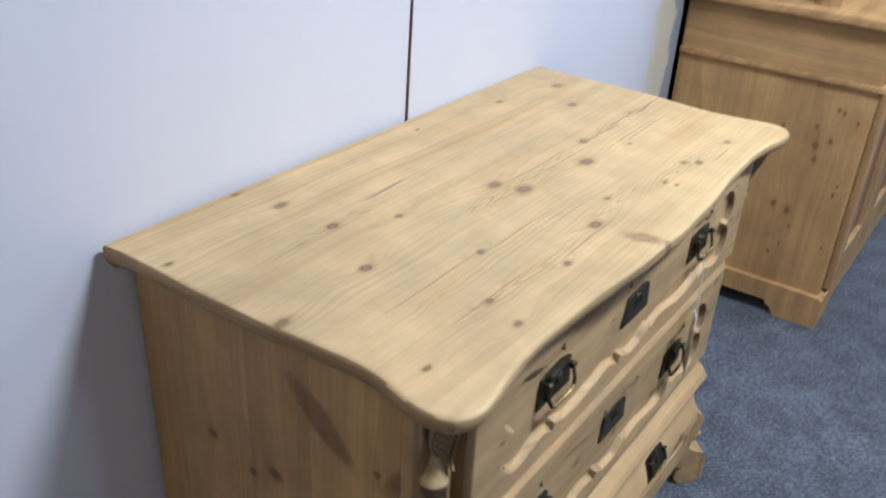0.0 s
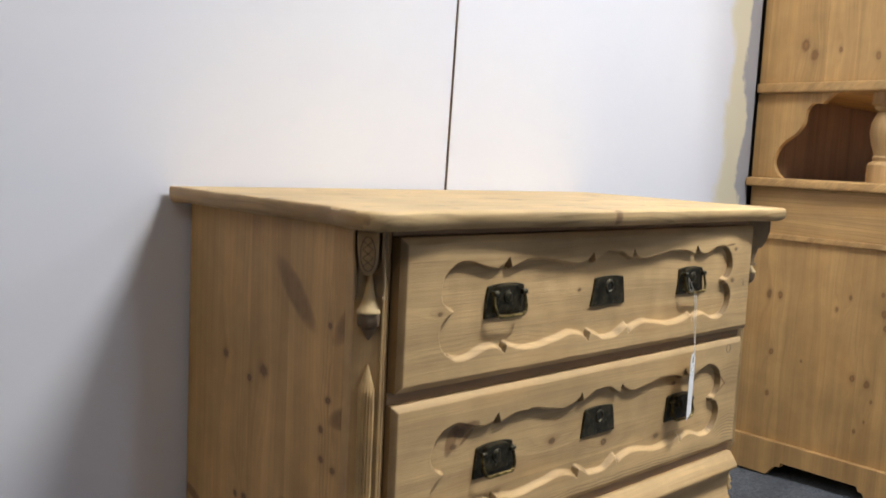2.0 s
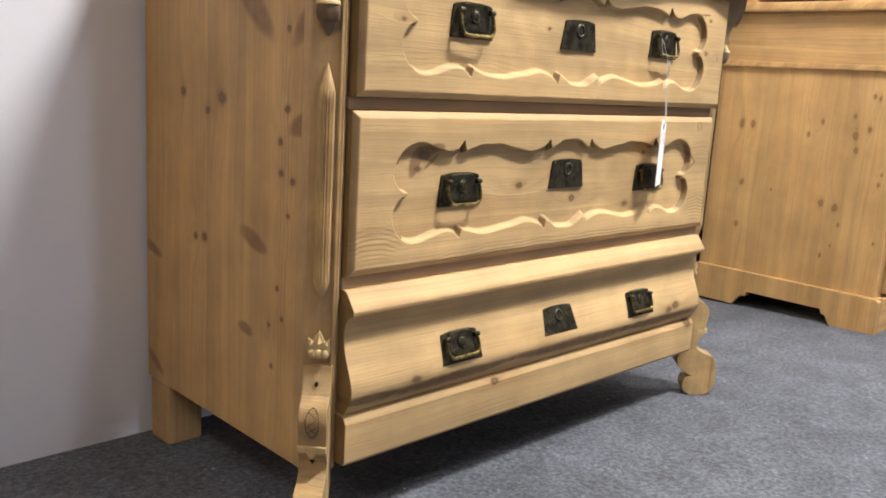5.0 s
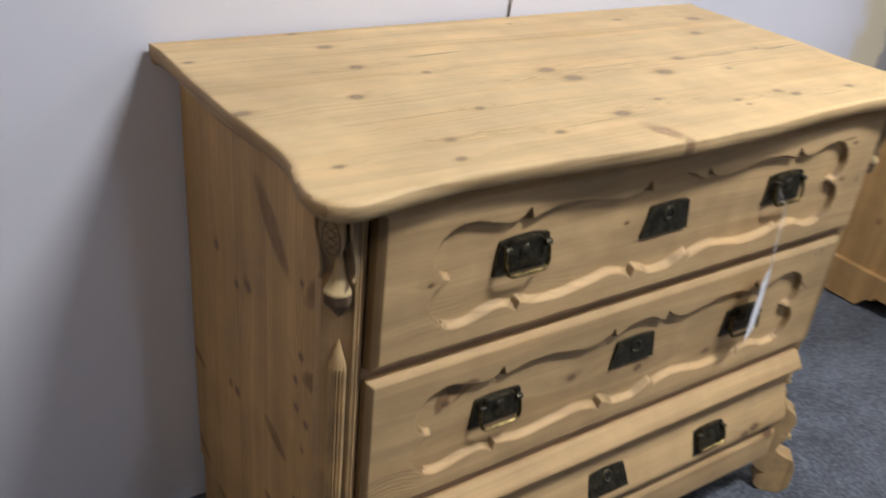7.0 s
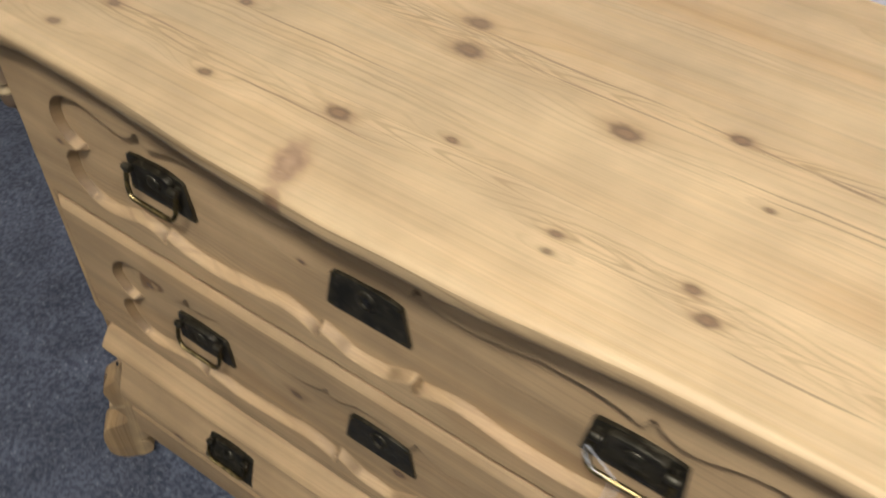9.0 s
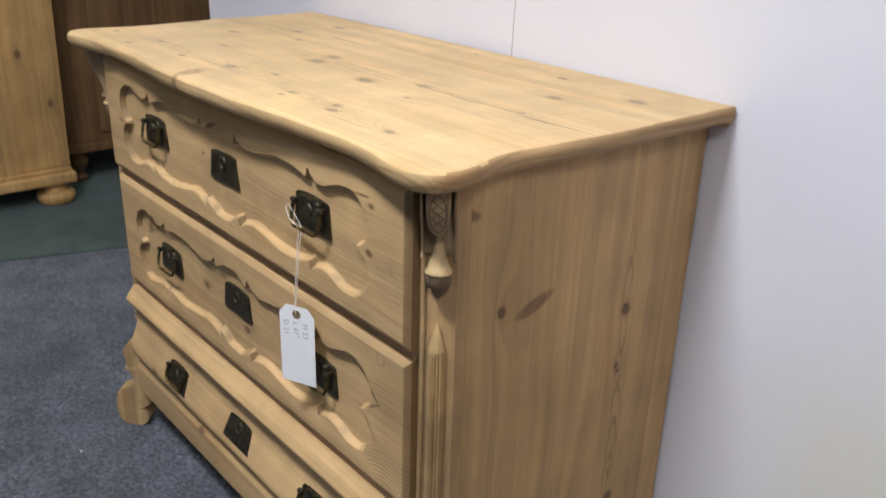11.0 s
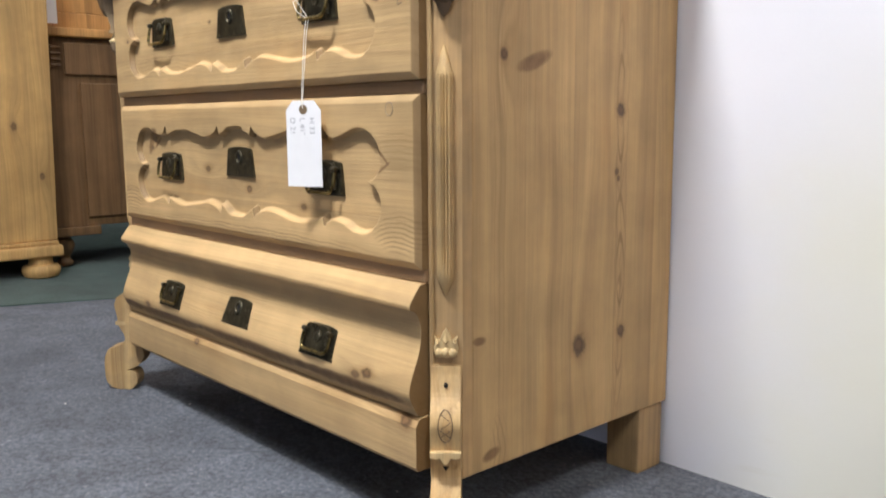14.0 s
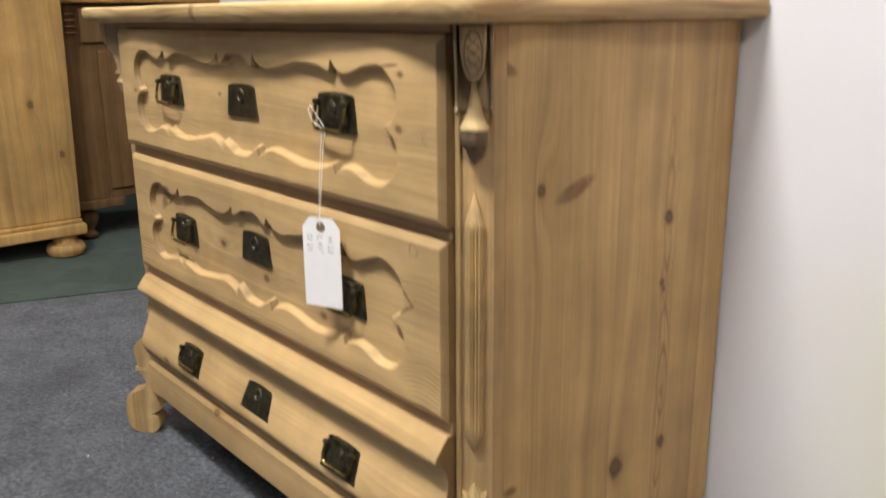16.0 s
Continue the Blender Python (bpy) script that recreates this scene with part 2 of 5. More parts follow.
        colour = mix(nodes, links, maths(nodes, links, "MULTIPLY", line, ramp(nodes, links, mask, 0.3, 1.0, force, 0.0)), colour, tuple(0.66 * w for w in late))
    blot = noise_tex(nodes, links, place, 55.0, 3.0)
    for a, b, run, wide, turned in streaks:
        u_axis, v_axis = [0.0, 0.0, 0.0], [0.0, 0.0, 0.0]
        ia, ib = "xyz".index(along), "xyz".index(across)
        c, q = math.cos(radians(turned)), math.sin(radians(turned))
        u_axis[ia], u_axis[ib], v_axis[ia], v_axis[ib] = c / run, q / run, -q / wide, c / wide
        terms = []
        for way in (u_axis, v_axis):
            n = nodes.new("ShaderNodeVectorMath")
            n.operation = "DOT_PRODUCT"
            put(links, p, n.inputs[0])
            n.inputs[1].default_value = way
            off = maths(nodes, links, "SUBTRACT", n.outputs["Value"], way[ia] * a + way[ib] * b)
            terms.append(maths(nodes, links, "MULTIPLY", off, off))
        far = maths(nodes, links, "ADD", *terms)
        far = maths(nodes, links, "ADD", far, maths(nodes, links, "MULTIPLY_ADD", blot, ragged, -ragged / 2))
        far = maths(nodes, links, "ADD", far, maths(nodes, links, "MULTIPLY_ADD", fibre, 0.25, -0.125))
        tint = mix(nodes, links, ramp(nodes, links, blot, 0.36, 0.64), (0.145, 0.073, 0.032), (0.210, 0.112, 0.050))
        colour = mix(nodes, links, ramp(nodes, links, far, 0.25, 1.45, streak_force, 0.0), colour, tint)
        colour = mix(nodes, links, maths(nodes, links, "MULTIPLY", ramp(nodes, links, far, 0.35, 0.8), ramp(nodes, links, far, 0.8, 1.3, 0.28 * ragged, 0.0)), colour, (0.11, 0.052, 0.024))
    for a, b, run, wide, turned in burls:  # a branch cut lengthwise: orange halo, mottled brown body, pale heart
        ia, ib = "xyz".index(along), "xyz".index(across)
        c, q = math.cos(radians(turned)), math.sin(radians(turned))
        terms = []
        for length, (wa, wb) in ((run, (c, q)), (wide, (-q, c))):
            n = nodes.new("ShaderNodeVectorMath")
            n.operation = "DOT_PRODUCT"
            put(links, p, n.inputs[0])
            way = [0.0, 0.0, 0.0]
            way[ia], way[ib] = wa / length, wb / length
            n.inputs[1].default_value = way
            off = maths(nodes, links, "SUBTRACT", n.outputs["Value"], way[ia] * a + way[ib] * b)
            terms.append(maths(nodes, links, "MULTIPLY", off, off))
        far = maths(nodes, links, "SQRT", maths(nodes, links, "ADD", *terms))
        torn = noise_tex(nodes, links, place, 120.0, 5.0, 0.7)
        far = maths(nodes, links, "ADD", far, maths(nodes, links, "MULTIPLY_ADD", blot, 1.0, -0.5))
        colour = mix(nodes, links, ramp(nodes, links, far, 0.45, 1.65, 0.60, 0.0), colour, (0.46, 0.285, 0.135))
        body = maths(nodes, links, "MULTIPLY", ramp(nodes, links, far, 0.40, 1.20, 0.70, 0.0), ramp(nodes, links, torn, 0.34, 0.60, 0.35, 1.0))
        colour = mix(nodes, links, body, colour, (0.255, 0.150, 0.085))
        colour = mix(nodes, links, maths(nodes, links, "MULTIPLY", ramp(nodes, links, far, 0.0, 0.45, 0.75, 0.0), ramp(nodes, links, torn, 0.40, 0.58)), colour, (0.50, 0.33, 0.18))
    if endgrain:  # wood cut across its fibres has drunk more stain
        across_cut = nodes.new("ShaderNodeSeparateXYZ")
        links.new(nodes.new("ShaderNodeNewGeometry").outputs["Normal"], across_cut.inputs[0])
        cut = maths(nodes, links, "ABSOLUTE", across_cut.outputs["xyz".index(along)])
        colour = mix(nodes, links, ramp(nodes, links, cut, 0.18, 0.60, 0.0, endgrain), colour, tuple(0.48 * v for v in late))
    core = 0.0
    if near is not None:
        lump = noise_tex(nodes, links, place, 75.0, 2.0)
        grain = noise_tex(nodes, links, place, 230.0, 2.0)
        rim = maths(nodes, links, "ADD", near, maths(nodes, links, "MULTIPLY_ADD", lump, 0.8, -0.40))
        rim = maths(nodes, links, "ADD", rim, maths(nodes, links, "MULTIPLY_ADD", grain, 0.4, -0.2))
        kind = ramp(nodes, links, noise_tex(nodes, links, place, 8.0, 1.0), 0.42, 0.58)
        # shadowed growth trailing off along the grain
        trail = maths(nodes, links, "MULTIPLY", ramp(nodes, links, reach, 0.05, 0.62, 0.50 * knot_force, 0.0), ramp(nodes, links, strip, 0.30, 0.62, 1.0, 0.25))
        colour = mix(nodes, links, trail, colour, tuple(0.74 * v for v in late))
        some = maths(nodes, links, "MULTIPLY_ADD", kind, 0.20, 0.80)
        halo = maths(nodes, links, "MULTIPLY", ramp(nodes, links, rim, 0.7, 2.1, 0.50 * knot_force, 0.0), some)
        colour = mix(nodes, links, halo, colour, (0.33, 0.188, 0.078))
        core = maths(nodes, links, "MULTIPLY", ramp(nodes, links, rim, 0.50, 1.25, knot_force, 0.0), some)
        ringed = ramp(nodes, links, maths(nodes, links, "ABSOLUTE", maths(nodes, links, "SUBTRACT", rim, 0.74)), 0.10, 0.42)
        heart = mix(nodes, links, maths(nodes, links, "MULTIPLY", ringed, maths(nodes, links, "MULTIPLY_ADD", kind, 0.75, 0.25)), knot_colour, tuple(2.1 * v for v in knot_colour))
        colour = mix(nodes, links, core, colour, heart)
    links.new(colour, bsdf.inputs["Base Color"])
    rough = maths(nodes, links, "MULTIPLY_ADD", fibre, 0.2, maths(nodes, links, "MULTIPLY_ADD", blotch, 0.16, gloss - 0.08))
    put(links, maths(nodes, links, "MULTIPLY_ADD", core, -0.22, rough), bsdf.inputs["Roughness"])
    bsdf.inputs["Specular IOR Level"].default_value = 0.42
    bump(nodes, links, bsdf, maths(nodes, links, "MULTIPLY_ADD", ring, 0.6, fibre), 0.28, 0.0015)
    return m


def speckled(name, low, high, fleck, scale):
    """A short carpet pile with flecks, worn patches and bits of lint."""
    m, nodes, links, bsdf = material(name)
    place = nodes.new("ShaderNodeNewGeometry").outputs["Position"]
    pile = noise_tex(nodes, links, place, scale, 3.0, 0.7)
    patch = noise_tex(nodes, links, place, 9.0, 5.0, 0.65)
    wide = noise_tex(nodes, links, place, 1.7, 3.0)
    colour = mix(nodes, links, ramp(nodes, links, pile, 0.36, 0.66), low, high)
    colour = mix(nodes, links, ramp(nodes, links, noise_tex(nodes, links, place, scale * 0.8, 2.0, 0.8), 0.60, 0.74), colour, fleck)
    shade = maths(nodes, links, "MULTIPLY", ramp(nodes, links, patch, 0.3, 0.7, 0.76, 1.20), ramp(nodes, links, wide, 0.3, 0.7, 0.86, 1.12))
    both = nodes.new("ShaderNodeCombineXYZ")
    for k in range(3):
        put(links, shade, both.inputs[k])
    links.new(mix(nodes, links, 1.0, colour, both.outputs[0], "MULTIPLY"), bsdf.inputs["Base Color"])
    bsdf.inputs["Roughness"].default_value, bsdf.inputs["Specular IOR Level"].default_value = 0.95, 0.1
    bsdf.inputs["Sheen Weight"].default_value, bsdf.inputs["Sheen Roughness"].default_value = 0.16, 0.5
    bump(nodes, links, bsdf, pile, 0.9, 0.004)
    return m


def plain(name, colour, rough=0.6, metal=0.0, vary=0.12, scale=30.0, relief=0.05, worn=None):
    m, nodes, links, bsdf = material(name)
    place = nodes.new("ShaderNodeNewGeometry").outputs["Position"]
    spots = noise_tex(nodes, links, place, scale, 4.0)
    shaded = mix(nodes, links, ramp(nodes, links, spots, 0.3, 0.7), tuple(c * (1 - vary) for c in colour), tuple(min(1.0, c * (1 + vary)) for c in colour))
    if worn:
        shaded = mix(nodes, links, ramp(nodes, links, noise_tex(nodes, links, place, 140.0, 4.0), 0.54, 0.7), shaded, worn)
    links.new(shaded, bsdf.inputs["Base Color"])
    put(links, ramp(nodes, links, spots, 0.3, 0.7, rough - 0.07, rough + 0.07), bsdf.inputs["Roughness"])
    bsdf.inputs["Metallic"].default_value = metal
    bump(nodes, links, bsdf, spots, relief, 0.002)
    return m


def painted_board(name):
    """White painted board; the paint stops unevenly near its far end, where the cream undercoat shows."""
    m, nodes, links, bsdf = material(name)
    place = nodes.new("ShaderNodeNewGeometry").outputs["Position"]
    split = nodes.new("ShaderNodeSeparateXYZ")
    links.new(place, split.inputs[0])
    x, z = split.outputs[0], split.outputs[2]
    mottled = noise_tex(nodes, links, place, 2.2, 5.0)
    colour = mix(nodes, links, ramp(nodes, links, mottled, 0.3, 0.75), (0.745, 0.752, 0.828), (0.785, 0.790, 0.842))
    # scuffs
    scuff_v = nodes.new("ShaderNodeCombineXYZ")
    put(links, maths(nodes, links, "MULTIPLY", x, 5.0), scuff_v.inputs[0])
    put(links, maths(nodes, links, "MULTIPLY", z, 22.0), scuff_v.inputs[2])
    scuff = ramp(nodes, links, noise_tex(nodes, links, scuff_v.outputs[0], 1.0, 5.0), 0.62, 0.80)
    low = ramp(nodes, links, z, 0.1, 0.32, 1.0, 0.0)
    colour = mix(nodes, links, maths(nodes, links, "MULTIPLY", scuff, maths(nodes, links, "MULTIPLY_ADD", low, 0.35, 0.06)), colour, (0.55, 0.52, 0.46))
    edge = maths(nodes, links, "MULTIPLY_ADD", noise_tex(nodes, links, place, 5.0, 4.0), 0.20, x)
    colour = mix(nodes, links, ramp(nodes, links, edge, 1.262, 1.312), colour, (0.70, 0.65, 0.50))
    aged = maths(nodes, links, "MULTIPLY", ramp(nodes, links, maths(nodes, links, "MULTIPLY_ADD", noise_tex(nodes, links, place, 3.0, 4.0), 0.4, x), 0.66, 1.05, 0.0, 0.85), ramp(nodes, links, maths(nodes, links, "MULTIPLY_ADD", mottled, 0.3, z), 0.48, 0.90, 1.0, 0.0))
    colour = mix(nodes, links, aged, colour, (0.74, 0.735, 0.63))
    # The board turns grey at its far end, along an uneven edge
    end_strip = maths(nodes, links, "MULTIPLY_ADD", noise_tex(nodes, links, place, 9.0, 4.0), 0.11, x)
    colour = mix(nodes, links, ramp(nodes, links, end_strip, 1.325, 1.340), colour, (0.34, 0.34, 0.37))
    links.new(colour, bsdf.inputs["Base Color"])
    bsdf.inputs["Roughness"].default_value = 0.55
    bump(nodes, links, bsdf, noise_tex(nodes, links, place, 55.0, 3.0), 0.05, 0.002)
    return m


def glow(name, colour, strength):
    m, nodes, links, bsdf = material(name)
    bsdf.inputs["Base Color"].default_value = (0.9, 0.9, 0.9, 1)
    bsdf.inputs["Emission Color"].default_value = (*colour, 1)
    bsdf.inputs["Emission Strength"].default_value = strength
    return m


TOP_KNOTS = [
    (-0.304, 0.409, 0.011), (-0.303, 0.314, 0.009), (-0.224, 0.267, 0.006), (-0.050, 0.227, 0.013), (-0.034, 0.184, 0.014),
    (0.125, 0.166, 0.014), (0.204, 0.212, 0.009), (0.436, 0.392, 0.012), (0.356, 0.316, 0.010), (-0.357, 0.209, 0.009),
    (-0.232, 0.128, 0.006), (-0.064, 0.053, 0.011), (-0.187, 0.029, 0.006), (-0.324, 0.055, 0.007), (-0.345, 0.004, 0.007),
    (-0.472, 0.033, 0.005), (-0.509, 0.203, 0.011), (-0.506, 0.392, 0.005), (-0.325, 0.480, 0.006), (0.025, 0.079, 0.005),
    (0.232, 0.047, 0.006), (0.249, 0.028, 0.007), (0.372, 0.024, 0.008), (0.272, 0.423, 0.007), (0.136, 0.036, 0.005),
    (0.139, 0.018, 0.004), (0.247, 0.150, 0.004), (0.394, 0.217, 0.004), (0.050, 0.447, 0.004),
]
LEFT_KNOTS = [  # z, y, size
    (0.590, 0.364, 0.008), (0.589, 0.250, 0.011), (0.568, 0.291, 0.006), (0.582, 0.080, 0.006), (0.375, 0.324, 0.006),
    (0.376, 0.297, 0.008), (0.539, 0.097, 0.006), (0.489, 0.067, 0.006), (0.497, 0.094, 0.006),
    (0.442, 0.077, 0.004), (0.341, 0.098, 0.004), (0.683, 0.081, 0.005), (0.285, 0.118, 0.004), (0.225, 0.110, 0.004), (0.300, 0.085, 0.004),
]
RIGHT_KNOTS = [
    (0.567, 0.352, 0.009), (0.239, 0.363, 0.009), (0.234, 0.264, 0.014), 
    (0.637, 0.107, 0.007), (0.479, 0.345, 0.005), (0.774, 0.043, 0.007), (0.470, 0.350, 0.004),
]
TOP_STREAKS = [(-0.0455, -0.0470, 0.0085, 0.0050, 0.0), (0.428, 0.206, 0.030, 0.003, 2.0), (-0.17, 0.335, 0.05, 0.0025, 2.0)]
TOP_STREAKS += [  # single dark growth lines
    (0.05, 0.217, 0.10, 0.0012, -1.0), (0.22, 0.210, 0.06, 0.0012, -3.0), (0.36, 0.2115, 0.09, 0.0014, 1.0), (0.47, 0.209, 0.05, 0.0018, 3.0),
    (0.10, 0.197, 0.10, 0.0009, -1.5), (0.30, 0.168, 0.10, 0.0009, 0.0), (0.33, 0.160, 0.10, 0.0009, 0.5), (0.295, 0.205, 0.028, 0.0018, -4.0),
    (0.31, 0.012, 0.045, 0.0011, 0.0), (-0.33, 0.130, 0.10, 0.0010, 1.0), (-0.15, 0.122, 0.09, 0.0010, -1.0), (-0.30, 0.058, 0.10, 0.0010, 0.0), (-0.10, 0.040, 0.08, 0.0010, 1.0),
]
LEFT_STREAKS = [(0.716, 0.168, 0.066, 0.019, 229.0), (0.702, 0.032, 0.055, 0.017, -45.0), (0.398, 0.160, 0.036, 0.013, 250.0), (0.566, 0.044, 0.034, 0.014, -72.0), (0.330, 0.470, 0.035, 0.009, 255.0), (0.134, 0.465, 0.035, 0.009, 240.0), (0.262, 0.178, 0.020, 0.009, 262.0)]
RIGHT_STREAKS = [(0.632, 0.164, 0.035, 0.010, 73.0), (0.774, 0.048, 0.020, 0.007, 110.0), (0.276, 0.062, 0.012, 0.006, 90.0), (0.118, 0.085, 0.016, 0.008, 80.0)]
FRONT_KNOTS = [  # x, z, size
    (-0.378, 0.706, 0.0032), (-0.072, 0.716, 0.003), (-0.109, 0.477, 0.006), (0.026, 0.450, 0.006), (0.226, 0.521, 0.004), (-0.314, 0.527, 0.009), (-0.327, 0.508, 0.005), 
    (0.182, 0.430, 0.006), (0.384, 0.766, 0.003), (0.380, 0.706, 0.004), (0.330, 0.215, 0.007), (0.355, 0.222, 0.008),
    (0.425, 0.172, 0.009), (-0.150, 0.170, 0.006), (-0.330, 0.212, 0.006),
]
# Four wide streaks near z 0.20: brown stain with the bulge's shade painted in
FRONT_STREAKS = [(-0.308, 0.535, 0.024, 0.009, 15.0), (-0.330, 0.518, 0.023, 0.009, 68.0), (0.378, 0.512, 0.020, 0.0022, -42.0), (0.380, 0.494, 0.018, 0.0020, 30.0), (-0.300, 0.520, 0.016, 0.0035, 40.0), (0.365, 0.775, 0.016, 0.0018, 4.0), (-0.25, 0.200, 0.13, 0.009, 1.0), (0.05, 0.201, 0.17, 0.010, -1.0), (0.30, 0.199, 0.13, 0.009, 0.0), (-0.41, 0.200, 0.05, 0.008, 0.0)]
FRONT_ARCHES = [(-0.405, 0.412, 0.055, 0.030, 5.0, 0.0066, 0.62), (0.415, 0.414, 0.060, 0.034, 5.0, 0.0064, 0.66), (0.0, 0.383, 0.42, 0.013, 0.08, 0.0056, 0.65), (-0.28, 0.655, 0.18, 0.030, 0.3, 0.0075, 0.25), (0.41, 0.52, 0.05, 0.03, 3.0, 0.0075, 0.35), (0.42, 0.70, 0.04, 0.06, 2.0, 0.008, 0.22)]
RIGHT_SPIRES = [(0.500, 0.354, 0.055, 0.013, 420.0, 0.050, 0.75), (0.385, 0.356, 0.090, 0.015, -420.0, 0.062, 0.75), (0.285, 0.358, 0.050, 0.012, 420.0, 0.048, 0.7), (0.640, 0.352, 0.070, 0.010, -600.0, 0.060, 0.6), (0.175, 0.358, 0.060, 0.014, 420.0, 0.055, 0.5)]
RIGHT_ARCHES = [(0.42, 0.356, 0.40, 0.022, 0.08, 0.0120, 0.35), (0.40, 0.10, 0.40, 0.018, 0.05, 0.0085, 0.25), (0.12, 0.10, 0.06, 0.02, 6.0, 0.009, 0.4)]
LEFT_ARCHES = [(0.45, 0.085, 0.40, 0.020, 0.05, 0.0080, 0.35), (0.40, 0.31, 0.40, 0.016, 0.06, 0.0085, 0.22)]
TOP_ARCHES = [(-0.05, 0.205, 0.13, 0.022, 2.0, 0.0075, 0.34), (-0.20, 0.105, 0.30, 0.018, 0.15, 0.0080, 0.29), (0.22, 0.045, 0.20, 0.020, 0.6, 0.0075, 0.32), (-0.25, 0.045, 0.25, 0.016, -0.3, 0.0080, 0.32), (0.35, 0.215, 0.16, 0.012, 1.2, 0.0065, 0.34), (0.1, 0.33, 0.35, 0.015, 0.1, 0.0085, 0.22), (-0.32, 0.31, 0.15, 0.016, 0.6, 0.0080, 0.28)]
TOP_SPIRES = [(-0.09, 0.205, 0.102, 0.0224, -540.0, 0.045, 0.43), (0.045, 0.205, 0.119, 0.0192, 660.0, 0.053, 0.42), (0.255, 0.212, 0.093, 0.0096, 1000.0, 0.059, 0.48), (0.02, 0.062, 0.119, 0.0144, 1080.0, 0.053, 0.43), (0.19, 0.04, 0.102, 0.016, -900.0, 0.047, 0.42), (0.3, 0.03, 0.102, 0.0128, 1200.0, 0.053, 0.35), (-0.27, 0.05, 0.102, 0.0128, 1320.0, 0.059, 0.35), (-0.31, 0.312, 0.102, 0.0128, 1560.0, 0.059, 0.38)]
PINE_TOP = pine("stripped_pine_top", "x", "y", TOP_KNOTS, TOP_STREAKS, plank=0.135, shift=0.055, light=(0.700, 0.510, 0.262), late=(0.50, 0.316, 0.132), knot_force=0.80, streak_force=0.56, grow=0.78, knot_colour=(0.120, 0.068, 0.030), cathedrals=TOP_ARCHES, spires=TOP_SPIRES, burls=[(-0.056, -0.016, 0.030, 0.0125, 109.0)], lines=0.76, streaky=0.30, varied=0.12, contours=1.0, gloss=0.44)
PINE_LEFT = pine("stripped_pine_left_side", "z", "y", LEFT_KNOTS, LEFT_STREAKS, plank=0.105, light=(0.640, 0.412, 0.178), late=(0.42, 0.243, 0.091), lines=0.42, streak_force=0.68, grow=1.05, cathedrals=LEFT_ARCHES, varied=0.14, streaky=0.5, stretch=0.9, knot_colour=(0.105, 0.050, 0.018))
PINE_RIGHT = pine("stripped_pine_right_side", "z", "y", RIGHT_KNOTS, RIGHT_STREAKS, plank=0.098, shift=0.044, light=(0.600, 0.402, 0.186), late=(0.41, 0.250, 0.104), lines=0.40, streak_force=0.80, grow=1.1, cathedrals=RIGHT_ARCHES, spires=RIGHT_SPIRES, varied=0.16, streaky=0.75, stretch=1.1, knot_colour=(0.070, 0.035, 0.014))
PINE_FRONT = pine("stripped_pine_front", "x", "z", FRONT_KNOTS, FRONT_STREAKS, plank=0.24, shift=0.13, light=(0.590, 0.402, 0.195), late=(0.345, 0.207, 0.083), lines=0.45, streak_force=0.8, cathedrals=FRONT_ARCHES, streaky=0.6, varied=0.1, endgrain=0.8, ragged=0.9)
PINE_GREY = pine("greyed_carved_pine", "z", "x", plank=0.3, light=(0.44, 0.30, 0.15), late=(0.26, 0.155, 0.07), grey=0.5, lines=1.6)
PINE_POST = pine("stripped_pine_post", "z", "x", plank=0.3, light=(0.56, 0.37, 0.175), late=(0.39, 0.235, 0.10), grey=0.18, lines=0.9)
PINE_CARVED = pine("carved_pine", "z", "x", plank=0.3, light=(0.62, 0.43, 0.20), late=(0.36, 0.21, 0.085), grey=0.3, lines=1.6)
# Grime plus the shade of cut lines and the hoof's hollow underside, as colour
PINE_GRIME_SHADE = pine("grimy_shaded_carved_pine", "z", "x", plank=0.3, light=(0.180, 0.118, 0.067), late=(0.105, 0.065, 0.036), grey=0.3)
PINE_PALE = pine("fresh_carved_pine", "z", "x", plank=0.3, light=(0.66, 0.49, 0.25), late=(0.50, 0.33, 0.15), grey=0.12)
PINE_END = pine("pine_end_grain", "y", "z", plank=0.3, light=(0.55, 0.375, 0.185), late=(0.33, 0.20, 0.085), lines=1.6)
PINE_EDGE = pine("handled_pine_edge", "x", "z", (), [(-0.0445, 0.836, 0.0085, 0.013, 0.0)], plank=0.3, light=(0.605, 0.43, 0.215), late=(0.33, 0.205, 0.085), lines=1.6, streak_force=0.75)
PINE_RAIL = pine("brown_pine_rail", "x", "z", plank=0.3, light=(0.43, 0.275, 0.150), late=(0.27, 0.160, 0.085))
random.seed(9)
SIDE_KNOTS = [(random.uniform(0.14, 0.70) if k % 3 else random.uniform(1.2, 1.8), random.uniform(-0.03, 0.46), random.uniform(0.003, 0.0058)) for k in range(20)]
CUP_SIDE = pine(
    "dresser_pine_side", "z", "y",
    [(0.55, 0.36, 0.008), (0.55, 0.395, 0.009), (0.337, 0.090, 0.008), (0.345, 0.130, 0.008), (0.54, 0.060, 0.008), (0.56, 0.025, 0.006), (0.50, 0.055, 0.006), (0.375, 0.375, 0.007), (0.245, 0.375, 0.006), (1.29, 0.36, 0.013), (1.26, 0.33, 0.012), (1.25, 0.15, 0.008), (0.80, 0.30, 0.006), *SIDE_KNOTS],
    plank=0.088, light=(0.56, 0.342, 0.138), late=(0.36, 0.198, 0.072), lines=0.6, streaky=0.5, varied=0.16, knot_colour=(0.150, 0.070, 0.024), knot_force=0.85,
)
CUP_WOOD = pine("dresser_pine", "x", "z", plank=0.2, light=(0.56, 0.345, 0.142), late=(0.37, 0.208, 0.078))
